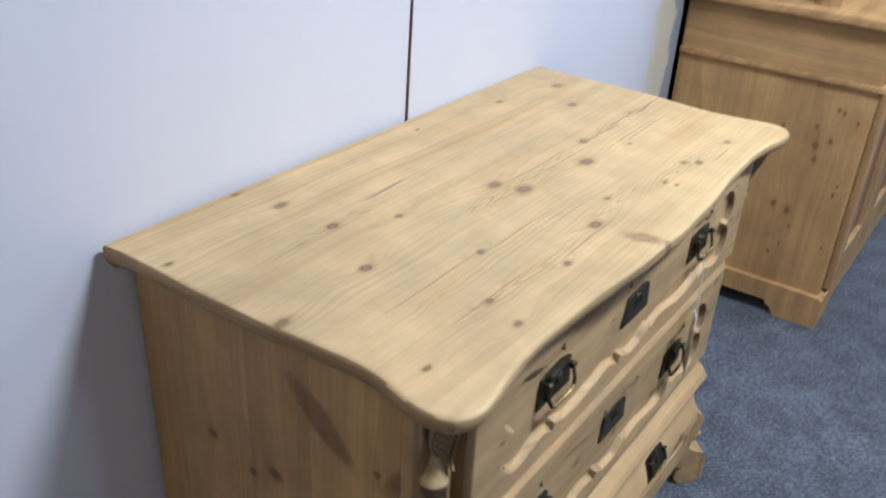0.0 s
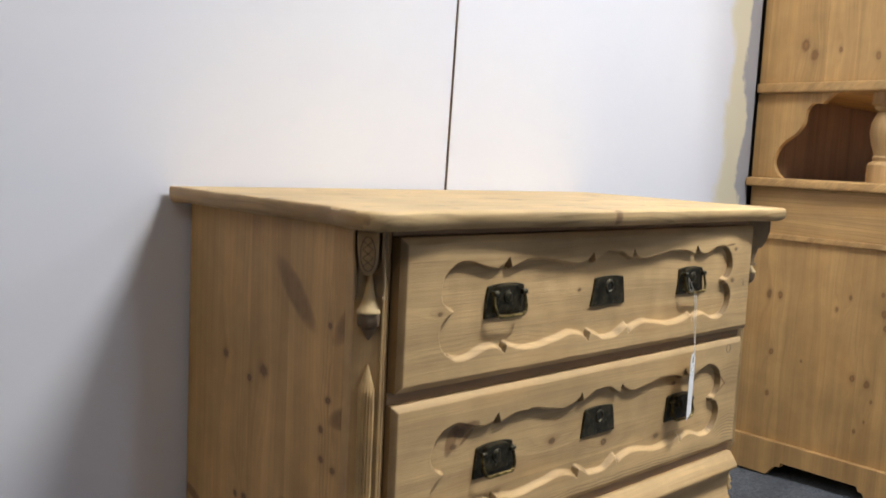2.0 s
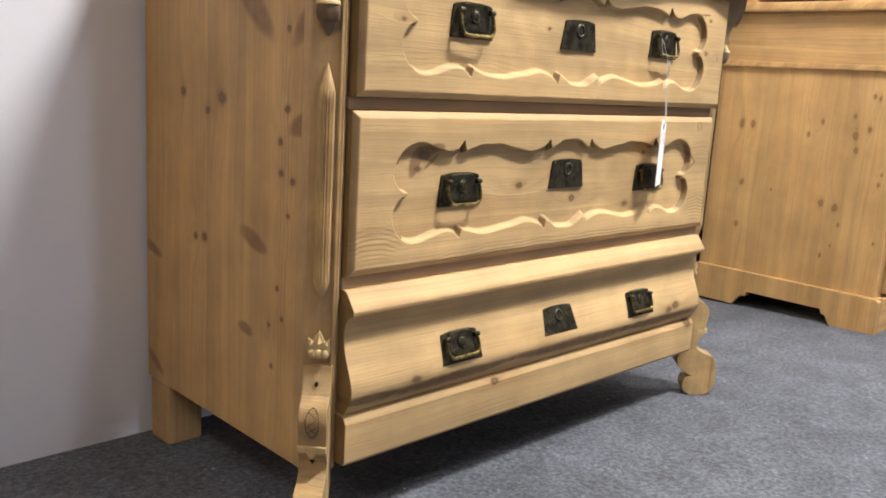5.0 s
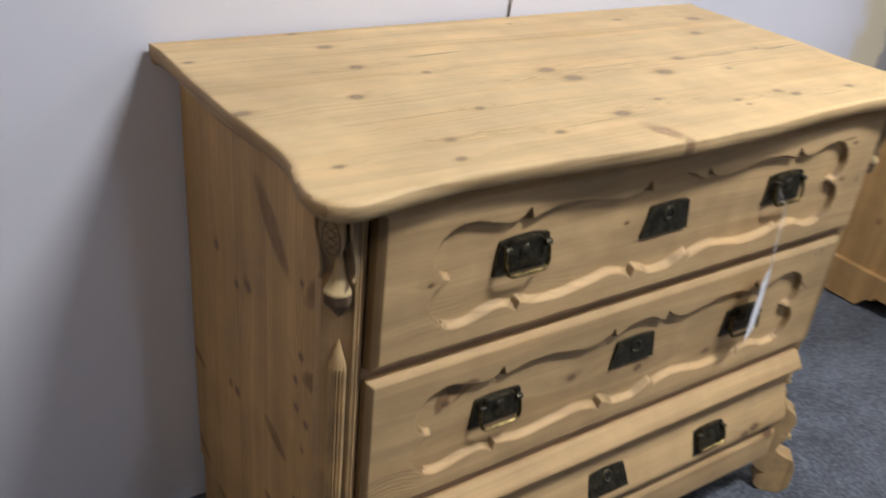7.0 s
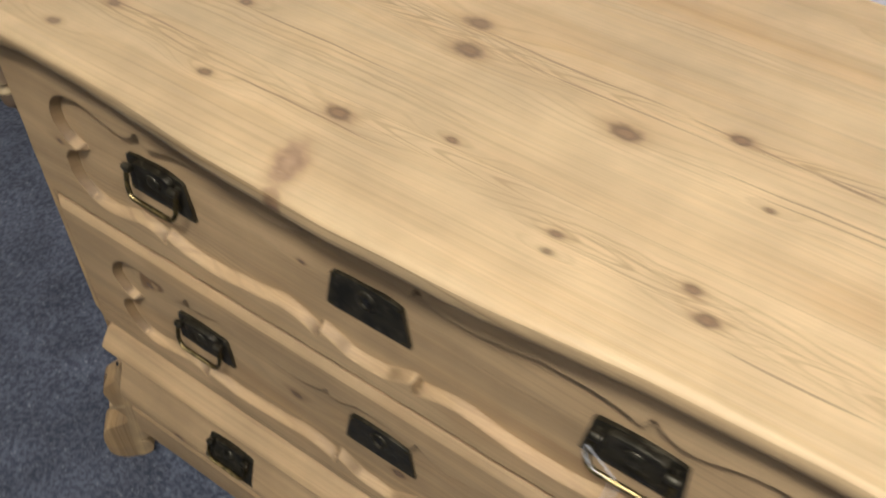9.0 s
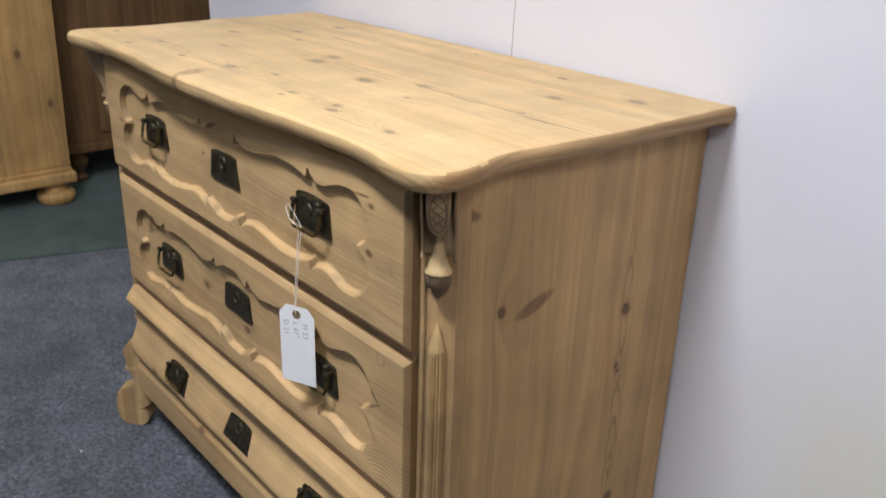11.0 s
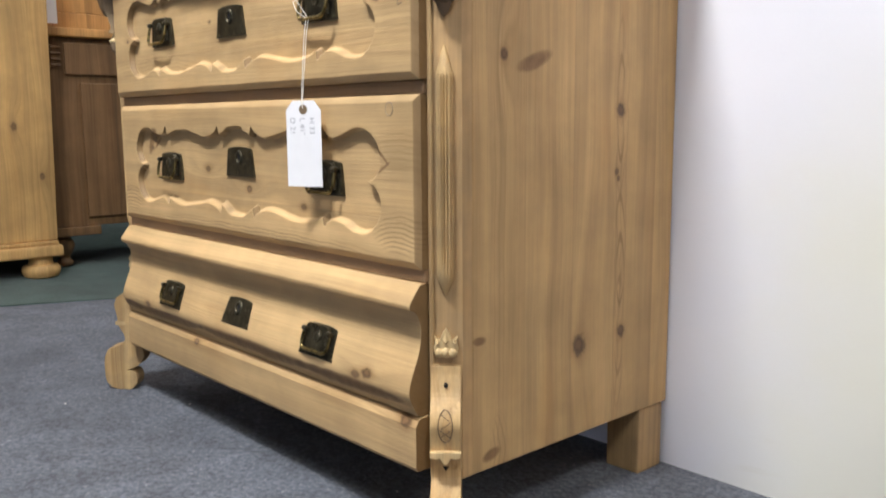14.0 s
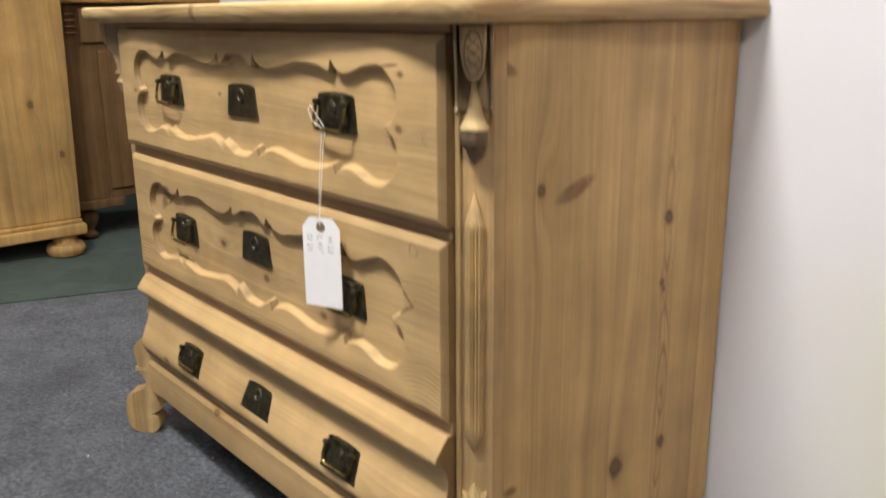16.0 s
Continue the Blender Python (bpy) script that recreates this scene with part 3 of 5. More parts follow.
CUP_RAIL = pine("dresser_pine_rail", "y", "z", plank=0.3, light=(0.56, 0.345, 0.142), late=(0.37, 0.208, 0.078), streaky=0.5)
CUP_POST = pine("dresser_pine_upright", "z", "x", plank=0.2, light=(0.52, 0.335, 0.15), late=(0.36, 0.21, 0.085))
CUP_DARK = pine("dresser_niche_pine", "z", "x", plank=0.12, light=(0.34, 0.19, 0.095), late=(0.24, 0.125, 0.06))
WARDROBE = pine("wardrobe_pine", "z", "y", [(1.10, 0.27, 0.013), (0.546, 0.25, 0.011), (0.368, 0.333, 0.009), (0.45, 0.08, 0.009)], plank=0.12, light=(0.57, 0.352, 0.134), late=(0.38, 0.218, 0.076))
HONEY = pine("honey_pine", "z", "y", plank=0.15, light=(0.62, 0.33, 0.11), late=(0.44, 0.215, 0.07))
BROWN = pine("dark_stained_pine", "z", "y", plank=0.12, light=(0.215, 0.118, 0.050), late=(0.110, 0.058, 0.025), streaky=1.0)
METAL = plain("blackened_brass", (0.050, 0.043, 0.026), 0.42, 0.7, 0.5, 60.0, 0.25, worn=(0.11, 0.095, 0.06))
BRASS = plain("rubbed_brass", (0.095, 0.076, 0.034), 0.48, 1.0, 0.4, 90.0, 0.15, worn=(0.27, 0.200, 0.075))
RUBBED = plain("bright_rubbed_brass", (0.30, 0.225, 0.090), 0.42, 1.0, 0.45, 120.0, 0.15, worn=(0.10, 0.078, 0.038))
HOLE = plain("keyhole_black", (0.008, 0.007, 0.006), 0.8)
PAPER = plain("white_card", (0.82, 0.82, 0.84), 0.75, 0.0, 0.02, 40.0, 0.02)
EYELET = plain("brown_fibre_ring", (0.20, 0.14, 0.08), 0.7)
STRING = plain("white_string", (0.78, 0.76, 0.70), 0.85, 0.0, 0.1, 300.0, 0.3)
GRAPHITE = plain("faded_pencil", (0.24, 0.185, 0.13), 0.8)
INK = plain("pencil_grey", (0.42, 0.42, 0.45), 0.8)
CARPET = speckled("blue_grey_carpet", (0.063, 0.072, 0.091), (0.147, 0.160, 0.188), (0.25, 0.262, 0.28), 120.0)
GREEN = speckled("green_carpet", (0.040, 0.070, 0.062), (0.070, 0.110, 0.098), (0.085, 0.125, 0.11), 210.0)
BOARD = painted_board("white_painted_board")
RAW_EDGE = plain("raw_board_edge", (0.13, 0.090, 0.062), 0.85)
BACKING = plain("dark_backing", (0.05, 0.048, 0.05), 0.8)
GREY_WALL = plain("grey_wall_paint", (0.26, 0.26, 0.28), 0.75, 0.0, 0.06, 3.0, 0.03)
CEILING_PAINT = plain("ceiling_paint", (0.74, 0.74, 0.74), 0.8, 0.0, 0.03, 4.0, 0.03)
DARK = plain("dark_grey_paint", (0.055, 0.055, 0.065), 0.6)
GAP = plain("gap_shade_grey", (0.10, 0.10, 0.115), 0.7)
YELLOW = plain("yellow_plastic", (0.65, 0.45, 0.02), 0.45)
DAYLIGHT = glow("daylight_outside", (0.93, 0.97, 1.0), 6.0)
DIFFUSER = glow("light_diffuser", (1.0, 0.97, 0.92), 9.0)


# ---------------------------------------------------------------- mesh helpers
def thing(name, place, label, category, group="", kind=""):
    ob = new(name)
    ob.empty_display_size = 0.05
    ob.location = place
    return tagged(ob, label, category, group, kind)


def root_of(ob):
    while ob.parent:
        ob = ob.parent
    return ob


def part(name, bm, mat, parent=None, label="", smooth=False):
    """Links a bmesh built in world places as one mesh object, under a thing or a part."""
    base = root_of(parent).location.copy() if parent else Vector((0, 0, 0))
    bmesh.ops.recalc_face_normals(bm, faces=bm.faces[:])
    if parent:
        bmesh.ops.translate(bm, verts=bm.verts[:], vec=-base)
    me = bpy.data.meshes.new(name)
    for f in bm.faces:
        f.smooth = smooth
    bm.to_mesh(me)
    bm.free()
    me.materials.append(mat)
    if smooth:
        me.set_sharp_from_angle(angle=radians(38))
    ob = new(name, me)
    ob.parent = parent
    if label:
        tagged(ob, label)
    return ob


def box(bm, x0, x1, y0, y1, z0, z1, edge=0.0, seg=2):
    made = bmesh.ops.create_cube(bm, size=1.0, matrix=Matrix.Translation(((x0 + x1) / 2, (y0 + y1) / 2, (z0 + z1) / 2)) @ Matrix.Diagonal((x1 - x0, y1 - y0, z1 - z0, 1)))
    if edge:
        edges = list({e for v in made["verts"] for e in v.link_edges})
        bmesh.ops.bevel(bm, geom=edges, offset=edge, segments=seg, affect="EDGES", profile=0.6)
    return bm


def slab(x0, x1, y0, y1, z0, z1, edge=0.003, seg=2):
    return box(bmesh.new(), x0, x1, y0, y1, z0, z1, edge, seg)


def prism(bm, outline, m, thick, edge=0.0):
    """Extrude a flat outline (its own x, y) by thick along its z, laid into the world by m."""
    vs = [bm.verts.new(m @ Vector((x, y, -thick / 2))) for x, y in outline]
    face = bm.faces.new(vs)
    up = bmesh.ops.extrude_face_region(bm, geom=[face])
    top = [v for v in up["geom"] if isinstance(v, bmesh.types.BMVert)]
    bmesh.ops.translate(bm, verts=top, vec=m.to_3x3() @ Vector((0, 0, thick)))
    if edge:
        rims = [e for e in {e for v in vs + top for e in v.link_edges} if len({v in top for v in e.verts}) == 1]
        bmesh.ops.bevel(bm, geom=rims, offset=edge, segments=2, affect="EDGES", profile=0.6)
    return bm


def lathe(bm, profile, place, steps=24, squash=(1, 1)):
    """Turned piece: (radius, height) pairs up an axis at place."""
    rings = []
    for r, h in profile:
        rings.append([bm.verts.new((place[0] + r * squash[0] * math.cos(2 * math.pi * k / steps), place[1] + r * squash[1] * math.sin(2 * math.pi * k / steps), place[2] + h)) for k in range(steps)])
    for a, b in zip(rings, rings[1:]):
        for k in range(steps):
            bm.faces.new((a[k], a[(k + 1) % steps], b[(k + 1) % steps], b[k]))
    bm.faces.new(rings[0][::-1])
    bm.faces.new(rings[-1])
    return bm


def tube(bm, points, radius, steps=8, closed=False):
    """A round bar bent along points."""
    pts = [Vector(p) for p in points]
    rings, side = [], None
    n = len(pts)
    for k, p in enumerate(pts):
        a = pts[k - 1] if k or closed else p
        b = pts[(k + 1) % n] if k < n - 1 or closed else p
        d = (b - a).normalized()
        if side is None:
            side = d.orthogonal().normalized()
        side = (side - d * side.dot(d)).normalized()
        other = d.cross(side)
        rings.append([bm.verts.new(p + radius * (math.cos(2 * math.pi * i / steps) * side + math.sin(2 * math.pi * i / steps) * other)) for i in range(steps)])
    pairs = list(zip(rings, rings[1:])) + ([(rings[-1], rings[0])] if closed else [])
    for a, b in pairs:
        for i in range(steps):
            bm.faces.new((a[i], a[(i + 1) % steps], b[(i + 1) % steps], b[i]))
    if not closed:
        bm.faces.new(rings[0][::-1])
        bm.faces.new(rings[-1])
    return bm


def curve_through(points, steps=6):
    """Catmull-Rom through 2D points; a point given with a third value is a sharp cusp."""
    out = []
    runs, run = [], []
    for q in points:
        run.append(Vector(q[:2]))
        if len(q) > 2 and len(run) > 1:
            runs.append(run)
            run = [Vector(q[:2])]
    if len(run) > 1:
        runs.append(run)
    for run in runs:
        ext = [2 * run[0] - run[1], *run, 2 * run[-1] - run[-2]]
        for k in range(1, len(ext) - 2):
            a, b, c, d = ext[k - 1 : k + 3]
            for s in range(steps):
                t = s / steps
                out.append(0.5 * (2 * b + (c - a) * t + (2 * a - 5 * b + 4 * c - d) * t * t + (3 * b - a - 3 * c + d) * t**3))
    out.append(Vector(points[-1][:2]))
    return out


# ---------------------------------------------------------------- the room
BACK = 0.497  # face of the white boards behind the chest
SLOPE = -0.030  # the shop floor falls a little towards the boards


def on_floor(bm):
    """Lay a level sheet on the slightly sloping floor."""
    for v in bm.verts:
        v.co.z += 0.006 + SLOPE * v.co.y
    return bm


floor = part("floor", on_floor(slab(-6.2, 6.6, SOUTH, 4.2, -0.06, 0.0, 0.0)), CARPET)
tagged(floor, "blue-grey speckled short-pile carpet", "floor", kind="structure")
bm = bmesh.new()
prism(bm, [(-6.15, -4.9), (-2.75, -4.9), (-0.58, 4.1), (-6.15, 4.1)], Matrix.Translation((0, 0, 0.001)), 0.006)
tagged(part("floor_green", on_floor(bm), GREEN), "dark green carpet laid in the next bay", "floor", kind="structure")
tagged(part("ceiling", slab(-6.2, 6.6, SOUTH, 4.2, CEILING, CEILING + 0.1, 0.0), CEILING_PAINT), "plain white ceiling", "ceiling", kind="structure")
bm = bmesh.new()
box(bm, -6.2, WINDOW[0], SOUTH - 0.12, SOUTH, -0.1, CEILING)
box(bm, WINDOW[1], 6.6, SOUTH - 0.12, SOUTH, -0.1, CEILING)
box(bm, WINDOW[0], WINDOW[1], SOUTH - 0.12, SOUTH, -0.1, WINDOW[2])
box(bm, WINDOW[0], WINDOW[1], SOUTH - 0.12, SOUTH, WINDOW[3], CEILING)
tagged(part("wall_south", bm, GREY_WALL), "grey painted wall with a narrow window", "wall", kind="structure")
tagged(part("sky", slab(0.0, 2.0, SOUTH - 0.60, SOUTH - 0.55, 0.2, 2.6, 0.0), DAYLIGHT), "bright daylight beyond the narrow window", "sky", kind="structure")
tagged(part("wall_north", slab(-6.2, 6.6, 4.2, 4.3, -0.2, CEILING, 0.0), GREY_WALL), "plain painted wall", "wall", kind="structure")
tagged(part("wall_east", slab(6.6, 6.7, SOUTH, 4.2, -0.2, CEILING, 0.0), GREY_WALL), "plain painted wall", "wall", kind="structure")
# far wall with a bright doorway
DX, DY0, DY1, DZ = -5.6, 1.98, 2.34, 1.84
bm = bmesh.new()
box(bm, DX - 0.12, DX, SOUTH, DY0, -0.2, CEILING)
box(bm, DX - 0.12, DX, DY1, 4.2, -0.2, CEILING)
box(bm, DX - 0.12, DX, DY0, DY1, DZ, CEILING)
tagged(part("wall_west", bm, GREY_WALL), "grey painted wall pierced by a bright doorway", "wall", kind="structure")
bm = bmesh.new()
box(bm, DX - 0.01, DX + 0.02, DY0 - 0.03, DY0, 0, DZ + 0.03, 0.004)
box(bm, DX - 0.01, DX + 0.02, DY1, DY1 + 0.03, 0, DZ + 0.03, 0.004)
box(bm, DX - 0.01, DX + 0.02, DY0, DY1, DZ, DZ + 0.03, 0.004)
tagged(part("door_frame", bm, GREY_WALL), "grey painted door frame", "door frame", kind="structure")
tagged(part("backdrop", slab(DX - 0.55, DX - 0.5, 1.2, 3.2, 0, 2.4, 0.0), DAYLIGHT), "bright daylight beyond the doorway", "sky", kind="structure")
door = thing("door", (DX - 0.06, DY0 + 0.01, 0), "dark grey door standing half open in the far doorway", "door")
part("leaf", slab(DX - 0.09, DX - 0.05, DY0 + 0.003, DY0 + 0.13, 0.005, DZ - 0.01, 0.003), DARK, door)
part("push_plate", slab(DX - 0.05, DX - 0.044, DY0 + 0.07, DY0 + 0.115, 1.28, 1.46, 0.002), YELLOW, door, "yellow push plate")
tagged(part("trim", slab(DX + 0.001, DX + 0.06, DY1 + 0.05, 3.4, 1.88, 1.96, 0.004), DARK), "dark rail along the far wall", "rail", kind="structure")

# white boards behind the chest, with the open joint between them
def leaned(bm):
    """The joint between the boards is a little out of plumb."""
    for v in bm.verts:
        if -0.5 < v.co.x < 0.5:
            v.co.x += 0.005 + 0.027 * (v.co.z - 0.85)
    return bm


bm = leaned(slab(-1.06, 0.0813, BACK + 0.0035, BACK + 0.022, -0.012, 2.3, 0.001))
tagged(part("wall_board_1", bm, BOARD), "white painted partition board", "wall", kind="structure")
bm = leaned(slab(0.0835, 1.344, BACK - 0.0015, BACK + 0.018, -0.012, 2.3, 0.001))
tagged(part("wall_board_2", bm, BOARD), "white painted partition board with cream undercoat at its end", "wall", kind="structure")
# Unseen sheet, added so that the open joint looks dark
tagged(part("wall_backing", slab(-1.03, 1.27, BACK + 0.023, BACK + 0.06, -0.015, 2.28, 0.0), BACKING), "added dark sheet behind the joint of the partition boards", "wall", kind="structure")
# Added sheet; its dark grey stands in for the shade in the gap
tagged(part("shaded_gap_sheet", slab(1.27, 3.4, BACK + 0.065, BACK + 0.12, -0.02, 2.3, 0.0), GAP), "added dark sheet for the shaded gap beside the dresser", "wall", kind="structure")
tagged(part("board_edge", leaned(slab(0.0818, 0.0832, BACK - 0.0006, BACK + 0.020, -0.010, 2.29, 0.0004)), RAW_EDGE), "raw dark edge of the lapped partition board", "edge", kind="structure")
# Housings for all panels, the three added fill lamps included
for x, y, side, watts in PANELS:
    fitting = thing("unseen_ceiling_light", (x, y, CEILING), "unseen oblong white ceiling light with a glowing diffuser", "ceiling light", "ceiling lights")
    h, w = side / 2, PANEL_WIDTH / 2
    part("housing", slab(x - h - 0.03, x + h + 0.03, y - w - 0.03, y + w + 0.03, CEILING - 0.07, CEILING - 0.001, 0.006), CEILING_PAINT, fitting)
    part("diffuser", slab(x - h, x + h, y - w, y + w, CEILING - 0.10, CEILING - 0.071, 0.008), DIFFUSER, fitting)

# ---------------------------------------------------------------- chest of drawers
TOP, UNDER, HALF = 0.846, 0.820, 0.488
chest = thing("chest_of_drawers", (0, 0.25, 0), "stripped pine chest of three drawers with carved canted corners", "chest of drawers")

# top: serpentine front, sides flared to rounded corners
quarter = curve_through([(0.0, -0.050), (0.12, -0.0455), (0.24, -0.0355), (0.35, -0.0315), (0.42, -0.0380), (0.465, -0.0465), (0.496, -0.0475), (0.519, -0.034), (0.529, -0.010), (0.527, 0.020), (0.517, 0.060), (0.514, 0.105), (0.518, 0.165), (0.524, 0.230), (0.526, 0.320), (0.526, 0.492, 1)], 5)
outline = [(-p.x, p.y) for p in reversed(quarter)] + [(p.x, p.y) for p in quarter[1:]]
bm = bmesh.new()


def inset(loop, d):
    """The outline moved inwards by d."""
    out, n = [], len(loop)
    for k in range(n):
        a, b = Vector(loop[k - 1][:2]), Vector(loop[(k + 1) % n][:2])
        t = (b - a).normalized()
        out.append((loop[k][0] - t.y * d, loop[k][1] + t.x * d))
    return out


def stack(bm, layers):
    """Skin over loops of equal length; caps at both ends."""
    rings = [[bm.verts.new(p) for p in loop] for loop in layers]
    n = len(rings[0])
    for a, b in zip(rings, rings[1:]):
        for k in range(n):
            bm.faces.new((a[k], a[(k + 1) % n], b[(k + 1) % n], b[k]))
    bm.faces.new(rings[0][::-1])
    bm.faces.new(rings[-1])
    return rings


nosing = [(0.0170, UNDER), (0.0100, UNDER + 0.0012), (0.0048, UNDER + 0.0042), (0.0016, UNDER + 0.0088), (0.0001, UNDER + 0.0140), (0.0002, UNDER + 0.0185), (0.0014, UNDER + 0.0225), (0.0036, UNDER + 0.0250), (0.0058, TOP - 0.0002), (0.0075, TOP), (0.0120, TOP)]
stack(bm, [[(x, y, z) for x, y in inset(outline, d)] for d, z in nosing])
for v in bm.verts:  # worn, slightly uneven edge
    if v.co.z < TOP - 0.0001:
        v.co += 0.0011 * noise.noise_vector(v.co * 16.0)
top_board = part("top_board", bm, PINE_TOP, chest, "knotty planed pine top with a rounded serpentine edge", smooth=True)
top_board.data.materials.append(PINE_END)
top_board.data.materials.append(PINE_EDGE)
for f in top_board.data.polygons:  # sawn end grain drinks more wax and is darker
    if abs(f.normal.x) > 0.72:
        f.material_index = 1
    elif f.normal.z < 0.55:
        f.material_index = 2

for s in (-1, 1):
    bm = slab(min(s * 0.468, s * HALF), max(s * 0.468, s * HALF), 0.0505, 0.4915, 0.100, UNDER - 0.001, 0.002)
    part("side_panel", bm, PINE_LEFT if s < 0 else PINE_RIGHT, chest)
    # canted post
    bm = bmesh.new()
    inner = 0.4470 if s < 0 else 0.449
    post = [(s * inner, 0.05), (s * inner, 0.012), (s * 0.456, 0.006), (s * 0.4882, 0.033), (s * 0.4882, 0.05)]
    prism(bm, post, Matrix.Translation((0, 0, (0.100 + UNDER - 0.001) / 2)), UNDER - 0.101, 0.0015)
    corner = part("corner_post", bm, PINE_POST, chest, "canted corner post, darker in the grooves")
    # frame of the cant: u outwards along the diagonal, v up, w across
    d = Vector((s * 0.7071, -0.7071, 0))
    w = Vector((0.7071, s * 0.7071, 0))
    m = Matrix.Translation((s * 0.4722, 0.0195, 0)) @ Matrix(((d.x, 0, w.x, 0), (d.y, 0, w.y, 0), (0, 1, 0, 0), (0, 0, 0, 1)))
    face = Matrix.Translation(m.translation) @ Matrix(((w.x, 0, d.x, 0), (w.y, 0, d.y, 0), (0, 1, 0, 0), (0, 0, 0, 1)))

    def on_cant(bm):
        """Slant a carved piece back towards its lower end."""
        for v in bm.verts:
            k = v.co - m.translation
            if k.dot(d) > 0.01:
                v.co -= d * 0.30 * max(0.0, 0.800 - v.co.z)
        return bm

    # tongue with the lattice oval
    half = curve_through([(0.0132, 0.8185, 1), (0.0132, 0.806, 1), (0.0126, 0.792), (0.0102, 0.776), (0.0055, 0.766), (0.0, 0.763)], 4)
    tongue = [(p.x, p.y) for p in half] + [(-p.x, p.y) for p in reversed(half[:-1])]
    bm = on_cant(prism(bmesh.new(), tongue, face @ Matrix.Translation((0, 0, 0.020)), 0.046, 0.002))
    bracket = part("bracket", bm, PINE_GREY, corner, "carved tongue-shaped bracket with a lattice oval")
    # curled cheeks on both sides of the tongue
    curl = curve_through([(-0.004, 0.8185, 1), (0.036, 0.8185, 1), (0.035, 0.800), (0.028, 0.780), (0.020, 0.762), (0.015, 0.745), (0.015, 0.737), (0.019, 0.733), (0.017, 0.729), (0.008, 0.729, 1), (-0.004, 0.729, 1)], 4)
    for side in (-1, 1):
        bm = prism(bmesh.new(), [tuple(p) for p in curl], m @ Matrix.Translation((0, 0, side * 0.0182)), 0.0030, 0.0008)
        part("cheek", bm, PINE_GREY, bracket)
    part("hollow", prism(bmesh.new(), [(-0.0165, 0.732), (0.0165, 0.732), (0.0165, 0.818), (-0.0165, 0.818)], face @ Matrix.Translation((0, 0, -0.001)), 0.012), PINE_GREY, bracket, "greyed hollow under the tongue")
    bm = bmesh.new()

    def oval(z):
        return 0.0432 - 0.30 * max(0.0, 0.800 - z)

    ring = [m @ Vector((oval(0.791 + 0.022 * math.sin(a)), 0.791 + 0.022 * math.sin(a), 0.0092 * math.cos(a))) for a in [2 * math.pi * k / 22 for k in range(22)]]
    tube(bm, ring, 0.0008, 6, True)
    for z0, q in ((0.808, 1), (0.797, -1), (0.808, -1), (0.797, 1), (0.786, 1), (0.786, -1)):
        tube(bm, [m @ Vector((oval(z0), z0, -0.0066 * q)), m @ Vector((oval(z0 - 0.011), z0 - 0.011, 0.0066 * q))], 0.0006, 5)
    part("lattice", bm, PINE_GRIME_SHADE, bracket, "incised lattice oval")

    # flaring neck, hoof and leaf hanging under the bracket
    def hanging(levels, steps=20):
        bm = bmesh.new()
        loops = [[m @ Vector((u + 0.8 * r * math.cos(2 * math.pi * k / steps), z, r * math.sin(2 * math.pi * k / steps))) for k in range(steps)] for z, u, r in levels]
        stack(bm, loops)
        return bm

    part("drop", hanging([(0.775, 0.0090, 0.0016), (0.764, 0.0088, 0.0026), (0.753, 0.0086, 0.0040), (0.744, 0.0086, 0.0056), (0.737, 0.0088, 0.0070), (0.731, 0.0093, 0.0084), (0.7255, 0.0100, 0.0102), (0.7205, 0.0111, 0.0124), (0.7175, 0.0121, 0.0144), (0.7155, 0.0126, 0.0154), (0.7140, 0.0127, 0.0156), (0.7128, 0.0124, 0.0150)]), PINE_PALE, corner, "pale flaring carved drop", smooth=True)
    # hoof with three scalloped lobes, and the leaf point below it
    bm = bmesh.new()
    loops = []
    for z, u, r, wave in ((0.7127, 0.0118, 0.0140, 0.02), (0.7100, 0.0118, 0.0146, 0.05), (0.7040, 0.0114, 0.0146, 0.09), (0.6990, 0.0106, 0.0140, 0.13), (0.6950, 0.0094, 0.0126, 0.15), (0.6935, 0.0082, 0.0100, 0.10)):
        loop = []
        for k in range(36):
            t = 2 * math.pi * k / 36
            rr = r * (1.0 + wave * math.cos(6 * t))
            loop.append(m @ Vector((u + 0.8 * rr * math.cos(t), z + 0.0016 * math.cos(6 * t) * (z < 0.70), rr * math.sin(t))))
        loops.append(loop)
    stack(bm, loops)
    part("hoof", bm, PINE_GRIME_SHADE, corner, "dark scalloped hoof under the drop", smooth=True)
    part("leaf_point", hanging([(0.6960, 0.0075, 0.0092), (0.6905, 0.0072, 0.0088), (0.6850, 0.0062, 0.0066), (0.6800, 0.0048, 0.0036), (0.6765, 0.0036, 0.0008)], 14), PINE_GRIME_SHADE, corner, "dark carved leaf point", smooth=True)
    for q in (-s,):
        bm = tube(bmesh.new(), [m @ Vector((0.0002, 0.12, 0.0168 * q)), m @ Vector((0.0002, 0.815, 0.0168 * q))], 0.0021, 8)
        part("bead", bm, PINE_CARVED, corner, "thin bead along the post", smooth=True)
    # fluted half column, pointed above and below
    bm = bmesh.new()
    levels = [(0.0012, 0.644), (0.0060, 0.627), (0.0106, 0.610), (0.0108, 0.600), (0.0108, 0.50), (0.0108, 0.385), (0.0108, 0.366), (0.0085, 0.355), (0.0010, 0.339)]
    rings = []
    for r, z in levels:
        loop = []
        for k in range(33):
            a = math.pi * k / 32
            flute = 1.0 - (0.34 * sum(math.exp(-(((a - c) / 0.10) ** 2)) for c in (0.70, 1.18, 1.57, 1.96, 2.44)) if 0.37 < z < 0.605 else 0.0)
            loop.append(bm.verts.new(m @ Vector((0.001 + r * 0.95 * math.sin(a) * flute, z, r * math.cos(a) * flute))))
        rings.append(loop)
